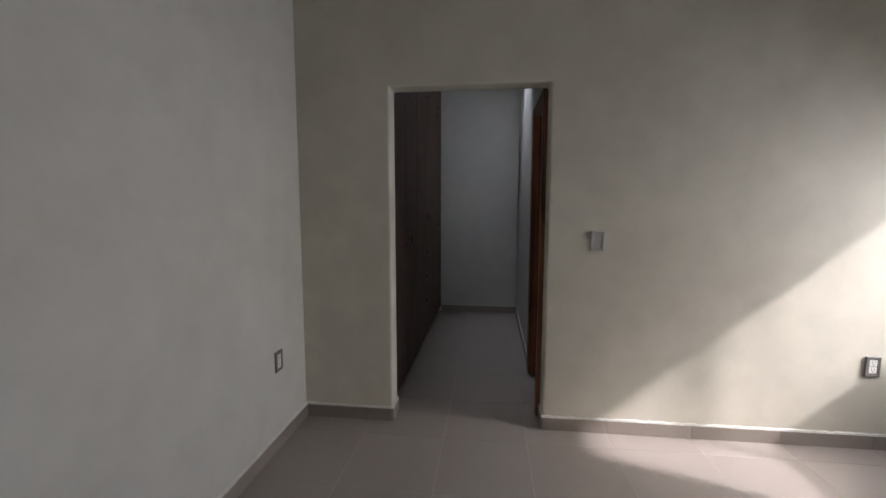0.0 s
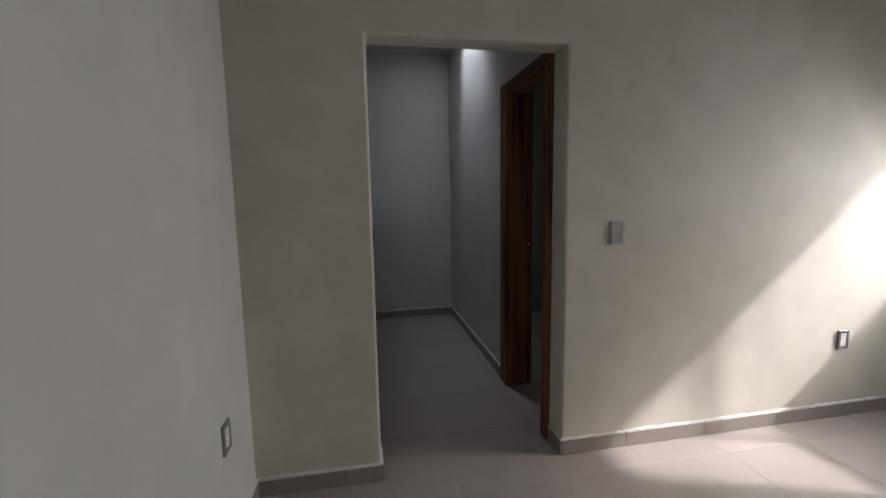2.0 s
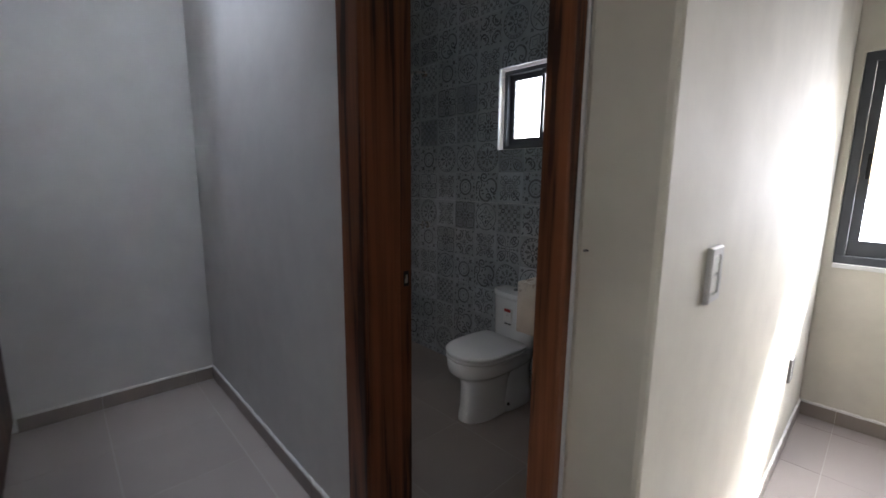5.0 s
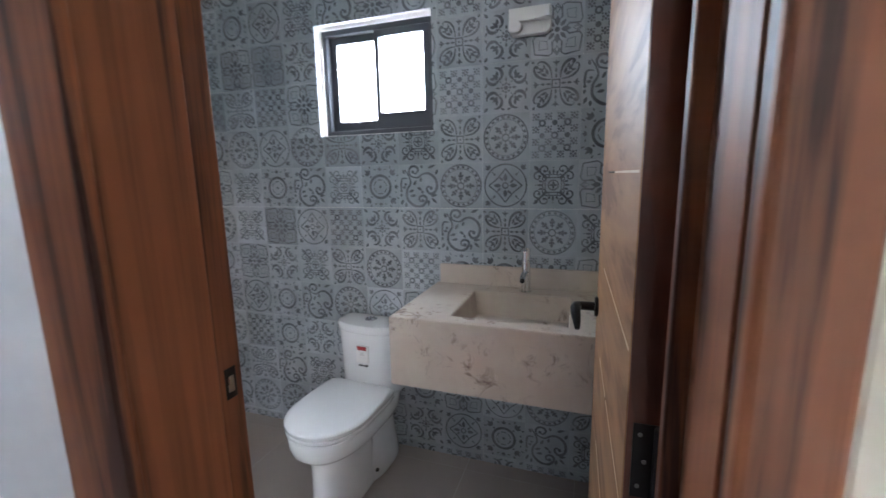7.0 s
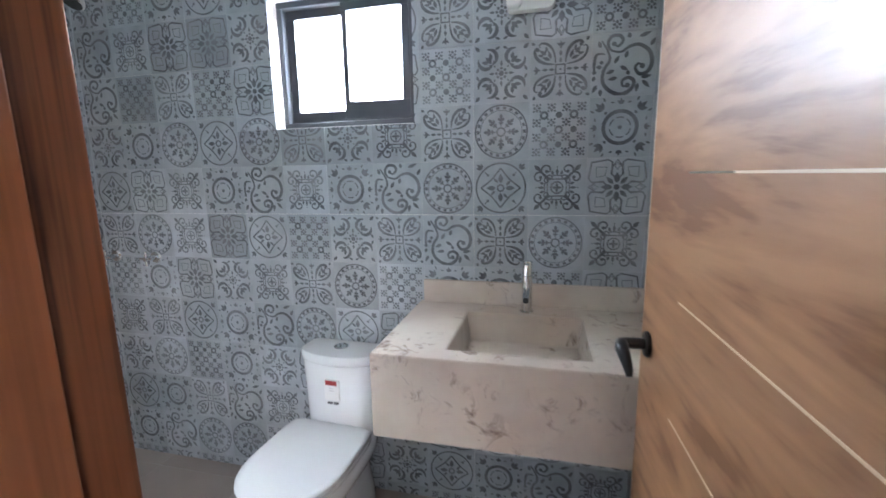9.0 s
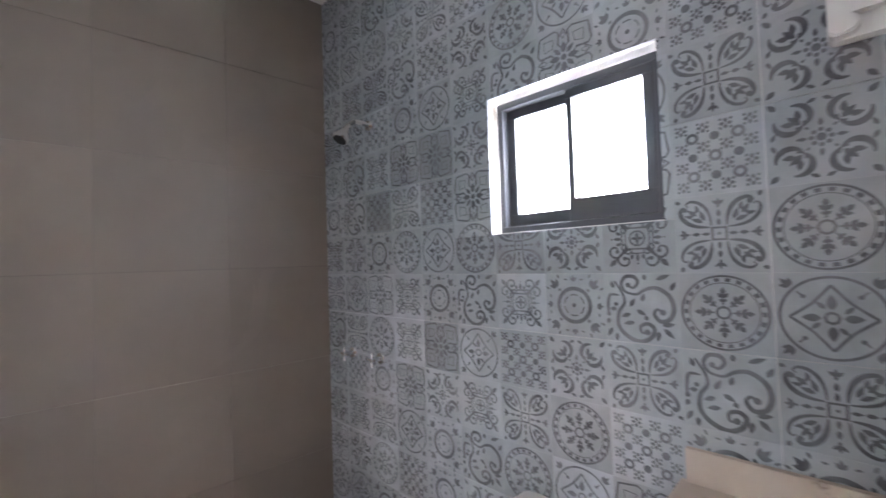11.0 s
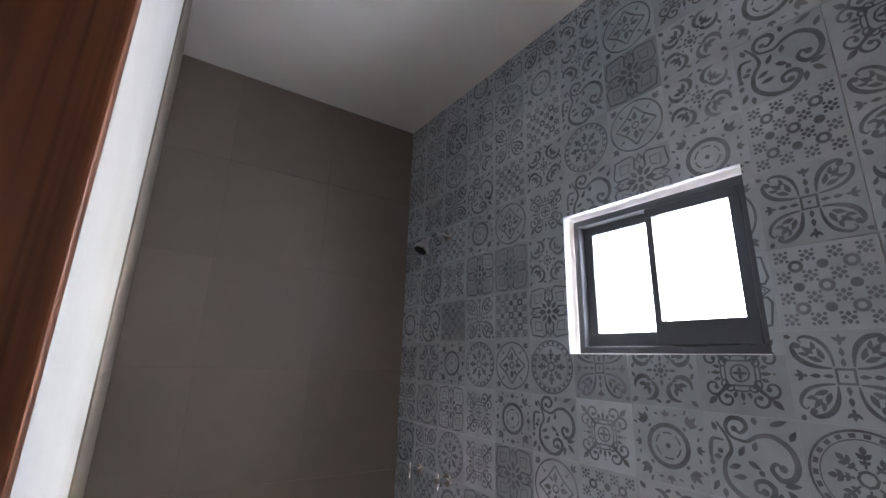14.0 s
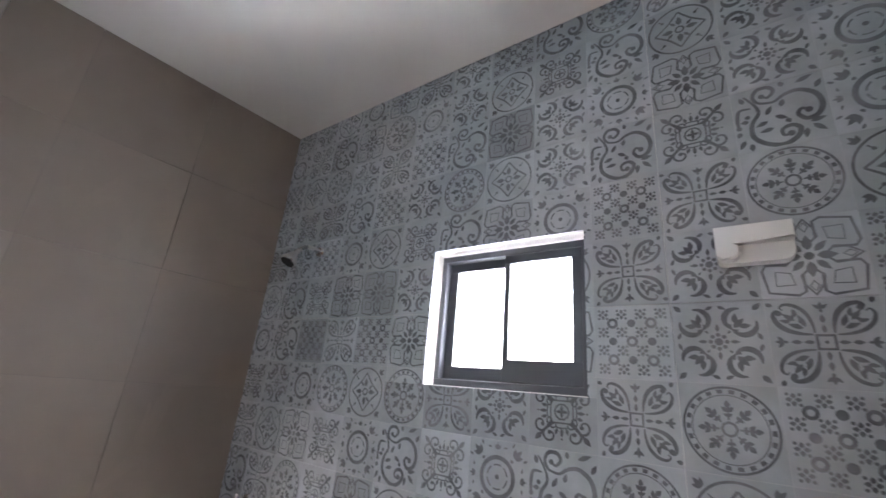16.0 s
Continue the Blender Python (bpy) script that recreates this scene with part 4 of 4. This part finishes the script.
def rosette(k):
    k.ring(0, 0, 0.462, 0.026)
    k.ring(0, 0, 0.375, 0.012)
    k.turned(22, lambda q: q.fill([(0.392, -0.027), (0.438, -0.031), (0.438, 0.031), (0.392, 0.027)]))

    def arm(q):
        q.line([(0.10, 0), (0.27, 0)], 0.022)
        q.leaf(0.23, 0, 0, 0.09, 0.062)
        for s in (-1, 1):
            q.leaf(0.19, 0, s * 48, 0.085, 0.05)
            q.leaf(0.14, 0, s * 55, 0.055, 0.036)
    k.turned(8, arm)
    k.ring(0, 0, 0.075, 0.03)


def diamond(k):
    k.ring(0, 0, 0.45, 0.03)

    def side(q):
        q.line([(0.36, 0), (0.25, 0.085), (0.16, 0.16), (0.085, 0.25), (0, 0.36)], 0.03)
        q.leaf(0.09, 0, 0, 0.17, 0.09)
        q.leaf(0.10, 0.05, 45, 0.12, 0.05)
        q.line([(0.22, 0.22), (0.29, 0.29)], 0.018)
        q.dot(0.235, 0.235, 0.026, 8)
        sprig(q, 0.345, 0.345, 45, 0.13)
    k.turned(4, side)
    k.ring(0, 0, 0.06, 0.03)


def petals(k):
    """Four leaf-shaped petals of thick crescents round a small square."""
    def corner(q):
        for h in (1, -1):
            path = smooth_path([(0.13, 0.012 * h), (0.22, 0.085 * h), (0.33, 0.135 * h), (0.44, 0.135 * h), (0.525, 0.085 * h), (0.535, 0.025 * h), (0.495, 0.02 * h)], 4)
            m = len(path)
            q.line(path, [0.016 + (0.040 if h > 0 else 0.026) * math.sin(math.pi * min(f / (m - 4), 1.0)) for f in range(m)])
            q.leaf(0.23, 0.012 * h, 24 * h, 0.15, 0.055)
            q.leaf(0.36, 0.045 * h, 30 * h, 0.10, 0.045)
            q.dot(0.30, 0.02 * h, 0.014, 7)
        q.dot(0.50, 0.035, 0.034, 9)
        q.leaf(0.34, 0.0, 8, 0.14, 0.055)
        q.leaf(0.37, -0.01, -50, 0.06, 0.035)
        q.leaf(0.37, 0.02, 60, 0.06, 0.035)
        q.leaf(0.595, 0.0, 30, 0.09, 0.05)
    k.turned(4, corner, 45)

    def axis(q):
        q.leaf(0.10, 0, 0, 0.10, 0.045)
        q.leaf(0.21, 0, 0, 0.10, 0.05)
        for angle in (-50, 0, 50):
            q.leaf(0.37, 0, angle, 0.085, 0.04)
        q.leaf(0.375, 0, 180, 0.05, 0.035)
    k.turned(4, axis)
    k.line([(-0.075, -0.075), (0.075, -0.075), (0.075, 0.075), (-0.075, 0.075)], 0.036, True)
    k.dot(0, 0, 0.02, 8)


def lattice(k):
    """Stars of four small hearts on a grid, with discs and rings between them."""
    step = 0.25
    for i in range(-1, 2):
        for j in range(-1, 2):
            x, y = i * step, j * step
            if (i + j) % 2 == 0:
                k.ring(x, y, 0.056, 0.040, n=12)
            else:
                k.dot(x, y, 0.056, 10)
    for i in range(4):
        for j in range(4):
            x, y = (i - 1.5) * step, (j - 1.5) * step
            for a in (0, 90, 180, 270):
                c, s = math.cos(radians(a)), math.sin(radians(a))
                k.leaf(x + 0.010 * c, y + 0.010 * s, a, 0.064, 0.052, 3)
                d = radians(a + 45)
                k.dot(x + 0.078 * math.cos(d), y + 0.078 * math.sin(d), 0.020, 6)


def target(k):
    k.ring(0, 0, 0.265, 0.062)
    for a in range(0, 360, 60):
        k.ring(0, 0, 0.165, 0.022, a + 8, a + 52, 6)
    k.dot(0, 0, 0.035)

    def axis(q):
        sprig(q, 0.375, 0, 0, 0.105)
        q.leaf(0.40, 0.10, 80, 0.07, 0.03)
        q.leaf(0.40, -0.10, -80, 0.07, 0.03)
    k.turned(4, axis)

    def corner(q):
        sprig(q, 0.40, 0, 0, 0.17)
        q.leaf(0.36, 0.0, 180, 0.05, 0.06)
        q.leaf(0.47, 0.12, 20, 0.09, 0.035)
        q.leaf(0.47, -0.12, -20, 0.09, 0.035)
    k.turned(4, corner, 45)


def smooth_path(pts, n=5):
    """A rounded line through the points."""
    out = []
    q = [pts[0], *pts, pts[-1]]
    for i in range(len(pts) - 1):
        p0, p1, p2, p3 = q[i:i + 4]
        for k in range(n):
            t = k / n
            out.append(tuple(0.5 * (2 * p1[d] + (p2[d] - p0[d]) * t + (2 * p0[d] - 5 * p1[d] + 4 * p2[d] - p3[d]) * t * t + (3 * p1[d] - p0[d] - 3 * p2[d] + p3[d]) * t ** 3) for d in (0, 1)))
    return out + [pts[-1]]


def scroll(k):
    """A heart of two inward scrolls that hangs from a curl in the upper corner."""
    def strand(pts, w):
        path = smooth_path(pts, 4)
        m = len(path)
        k.line(path, [w * (0.45 + 0.65 * math.sin(math.pi * f / m)) for f in range(m)])
        k.dot(*path[-1], w * 0.75, 8)
    strand([(-0.18, 0.22), (-0.04, 0.20), (0.09, 0.275), (0.24, 0.29), (0.39, 0.18), (0.435, 0.01), (0.38, -0.13), (0.26, -0.165), (0.185, -0.07), (0.23, 0.0), (0.295, -0.04)], 0.058)
    strand([(-0.35, 0.39), (-0.245, 0.22), (-0.215, 0.075), (-0.30, -0.07), (-0.31, -0.26), (-0.20, -0.40), (-0.02, -0.47), (0.13, -0.40), (0.18, -0.28), (0.10, -0.21), (0.0, -0.25), (0.01, -0.34), (0.08, -0.33)], 0.058)
    strand([(-0.04, 0.20), (-0.19, 0.23), (-0.25, 0.345), (-0.19, 0.45), (-0.07, 0.45), (-0.02, 0.37), (-0.09, 0.29), (-0.155, 0.33)], 0.05)
    strand([(-0.29, 0.18), (-0.42, 0.18), (-0.455, 0.03), (-0.45, -0.10)], 0.045)
    k.dot(-0.34, 0.05, 0.032, 9)
    for x, y, angle, size in ((-0.14, 0.02, 60, 0.15), (-0.05, -0.02, -30, 0.15), (-0.13, -0.08, 200, 0.15), (0.06, -0.10, -60, 0.08), (0.28, -0.22, 10, 0.17), (0.30, -0.26, -45, 0.18),
                              (0.24, -0.30, -100, 0.15), (0.22, 0.41, 20, 0.20), (0.08, 0.40, 100, 0.10), (-0.40, -0.30, 240, 0.15), (-0.34, -0.37, 270, 0.12), (-0.36, 0.28, 110, 0.12),
                              (-0.44, -0.16, 250, 0.09), (0.40, 0.26, 60, 0.14), (0.03, 0.10, 75, 0.12), (-0.33, -0.02, 180, 0.10), (-0.08, -0.20, 190, 0.16)):
        k.leaf(x, y, angle, size, 0.065)


def ironwork(k):
    """A ring with a cross in a square frame, crowns on its sides and forked curls at its corners."""
    k.line([(-0.165, -0.15), (0.165, -0.15), (0.165, 0.15), (-0.165, 0.15)], 0.03, True)
    k.ring(0, 0, 0.105, 0.024)
    k.turned(4, lambda q: q.leaf(0.0, 0, 0, 0.09, 0.045))

    def side(q):
        q.line(smooth_path([(0.20, -0.10), (0.215, -0.04), (0.215, 0.04), (0.20, 0.10)], 3), 0.02)
        for y, sz in ((-0.066, 0.09), (0, 0.12), (0.066, 0.09)):
            q.leaf(0.22, y, y * 260, sz, 0.05)
        q.dot(0.36, 0, 0.014, 7)
    k.turned(4, side)

    def corner(q):
        q.line([(0.21, 0), (0.30, 0), (0.43, 0)], [0.07, 0.045, 0.035])
        for h in (1, -1):
            q.curl(0.385, 0, 22 * h, 0.105, 0.036, 0.85, h)
            q.curl(0.26, 0.01 * h, 65 * h, 0.06, 0.026, 0.75, h)
        q.leaf(0.42, 0, 0, 0.15, 0.075)
    k.turned(4, corner, 45)


def star(k):
    def axis(q):
        q.line([(0.13, 0.0), (0.235, 0.10), (0.34, 0.085), (0.465, 0.0), (0.34, -0.085), (0.235, -0.10)], 0.028, True)
        q.line([(0.30, 0), (0.36, 0.04), (0.42, 0), (0.36, -0.04)], 0.018, True)
        q.leaf(0.07, 0, 0, 0.19, 0.10)
    k.turned(4, axis)

    def corner(q):
        q.line([(0.21, 0.085), (0.36, 0.24), (0.44, 0.22), (0.60, 0.0), (0.44, -0.22), (0.36, -0.24), (0.21, -0.085)], 0.03)
        q.line([(0.36, 0.12), (0.49, 0.0), (0.36, -0.12), (0.28, 0.0)], 0.018, True)
        q.leaf(0.08, 0, 0, 0.17, 0.075)
    k.turned(4, corner, 45)
    k.dot(0, 0, 0.05, 10)


def curls(k):
    def corner(q):
        for h in (1, -1):
            arc = []
            for f in range(15):
                t = radians(h * (36 + 180 * f / 14))
                rr = 0.165 - 0.055 * (f / 14) ** 2
                arc.append((0.335 + rr * math.cos(t) * 0.95, h * 0.012 + rr * math.sin(t)))
            q.line(arc, [0.018 + 0.050 * math.sin(math.pi * min(f / 11, 1)) for f in range(15)])
            q.leaf(0.29, h * 0.03, h * 38, 0.125, 0.065)
            q.dot(0.225, h * 0.045, 0.022, 8)
        q.leaf(0.24, 0, 0, 0.16, 0.075)
        q.leaf(0.54, 0, 0, 0.12, 0.065)
        q.leaf(0.19, 0, 180, 0.05, 0.03)
    k.turned(4, corner, 45)
    k.dot(0, 0, 0.046)
    k.turned(8, lambda q: q.dot(0.085, 0, 0.026, 8))
    k.turned(4, lambda q: (q.leaf(0.12, 0, 0, 0.10, 0.045), q.leaf(0.44, 0.025, 115, 0.10, 0.045), q.leaf(0.44, -0.025, -115, 0.10, 0.045)))


MOTIFS = {"A": rosette, "B": diamond, "D": petals, "E": lattice, "F": target, "G": scroll, "H": ironwork, "I": star, "J": curls}
CELL = 0.2
ROWS = ["HGFBJIDEAAGFD", "DABIFEJHGDFBA", "EFAHDGIJFEAJI", "GDJAIBAGFBDHJ", "IEFFEADHJIFEB", "HADGDJEBIHADG", "IHBAGFHGFHIBD", "FEADHJDABAFJH",
        "GDJEIEDIEDEGF", "EIJDBJAJIIHGB", "BADEFIGHBFEJD", "FGHGJBAJEGDHJ", "FJIFJIGEDJABE", "EJBGHBJFAIGDF", "HEDAGEJDIFBJA"]


def clip(poly, lo, hi):
    """A convex outline cut to a rectangle."""
    for axis in (0, 1):
        for lim, sign in ((lo[axis], 1), (hi[axis], -1)):
            out = []
            for k, p in enumerate(poly):
                q = poly[(k + 1) % len(poly)]
                dp, dq = sign * (p[axis] - lim), sign * (q[axis] - lim)
                if dp >= 0:
                    out.append(p)
                if dp * dq < 0:
                    f = dp / (dp - dq)
                    out.append((p[0] + (q[0] - p[0]) * f, p[1] + (q[1] - p[1]) * f))
            poly = out
            if len(poly) < 3:
                return []
    return poly


SHAPES = {}
for code, draw in MOTIFS.items():
    SHAPES[code] = Ink()
    draw(SHAPES[code])


def patterned_tile(code, lo, hi, gaps, ground):
    """A mesh of one tile, or of the piece of it between lo and hi (unit coordinates, across and up). It lies in the local yz plane, its face towards -x."""
    me = bpy.data.meshes.new("patterned_tile")
    y0, y1, z0, z1 = lo[0] + gaps[0], hi[0] - gaps[1], lo[1] + gaps[2], hi[1] - gaps[3]
    e = 0.0016
    verts = [(0.0495, -y, z) for y, z in ((y0, z0), (y1, z0), (y1, z1), (y0, z1))] + [(0.004, -y, z) for y, z in ((y0, z0), (y1, z0), (y1, z1), (y0, z1))] + \
            [(0.0, -y, z) for y, z in ((y0 + e, z0 + e), (y1 - e, z0 + e), (y1 - e, z1 - e), (y0 + e, z1 - e))]
    faces, slots = [(11, 10, 9, 8)], [0]
    for b in (0, 4):
        for k in range(4):
            faces.append((b + k, b + 4 + k, b + 4 + (k + 1) % 4, b + (k + 1) % 4))
            slots.append(0)
    for s, shape in enumerate(SHAPES[code].shapes):
        x = -0.0012 - 0.00006 * (s % 30)
        for _, poly in shape:
            cut = clip(poly, (max(y0 + e, -0.485), max(z0 + e, -0.485)), (min(y1 - e, 0.485), min(z1 - e, 0.485)))
            if len(cut) >= 3:
                i = len(verts)
                verts += [(x, -u, w) for u, w in cut]
                faces.append(tuple(range(i, i + len(cut))))
                slots.append(1)
    me.from_pydata([(a * CELL, b * CELL, c * CELL) for a, b, c in verts], [], faces)
    me.materials.append(ground)
    me.materials.append(TILE_INK)
    me.polygons.foreach_set("material_index", slots)
    me.validate()
    me.update()
    return me


tile_wall = bpy.data.objects["wall_bath_east"]
TILE_STOCK = {}
SMOKY = {(7, 6), (5, 8), (9, 8), (12, 5), (8, 10)}
for r in range(-1, 15):
    for c in range(-1, 13):
        yc, zc = 2.79 + CELL * c, 0.145 + CELL * r
        code = ROWS[r][c] if r >= 0 and c >= 0 else "EJ"[(r + c) % 2]
        y0, y1, z0, z1 = max(yc - 0.1, DOOR_Y1), min(yc + 0.1, BATH_N), max(zc - 0.1, 0.0), min(zc + 0.1, CEIL)
        if y1 - y0 < 0.008 or z1 - z0 < 0.008:
            continue
        pieces = [(y0, y1, z0, z1)]
        if y0 < WIN_Y1 and y1 > WIN_Y0 and z0 < WIN_Z1 and z1 > WIN_Z0:
            pieces = [(y0, y1, z0, min(z1, WIN_Z0)), (y0, y1, max(z0, WIN_Z1), z1),
                      (y0, min(y1, WIN_Y0), max(z0, WIN_Z0), min(z1, WIN_Z1)), (max(y0, WIN_Y1), y1, max(z0, WIN_Z0), min(z1, WIN_Z1))]
        for p0, p1, q0, q1 in pieces:
            if p1 - p0 < 0.004 or q1 - q0 < 0.004:
                continue
            # across runs to the right as one faces the wall, that is towards lower y
            lo, hi = ((yc - p1) / CELL, (q0 - zc) / CELL), ((yc - p0) / CELL, (q1 - zc) / CELL)
            # the cells are printed in threes on larger panels, whose joints are wider
            gaps = (0.004 if c % 3 == 2 else 0.0006, 0.004 if c % 3 == 0 else 0.0006, 0.004 if r % 3 == 0 else 0.0006, 0.004 if r % 3 == 2 else 0.0006)
            shade = TILE_SMOKE if (r, c) in SMOKY else TILE_GREY
            key = (code, gaps, shade.name, *[round(v, 3) for v in (*lo, *hi)])
            if key not in TILE_STOCK:
                TILE_STOCK[key] = patterned_tile(code, lo, hi, gaps, shade)
            ob = new("patterned_tile", TILE_STOCK[key])
            ob.location = (BATH_E, yc, zc)
            ob.parent = tile_wall
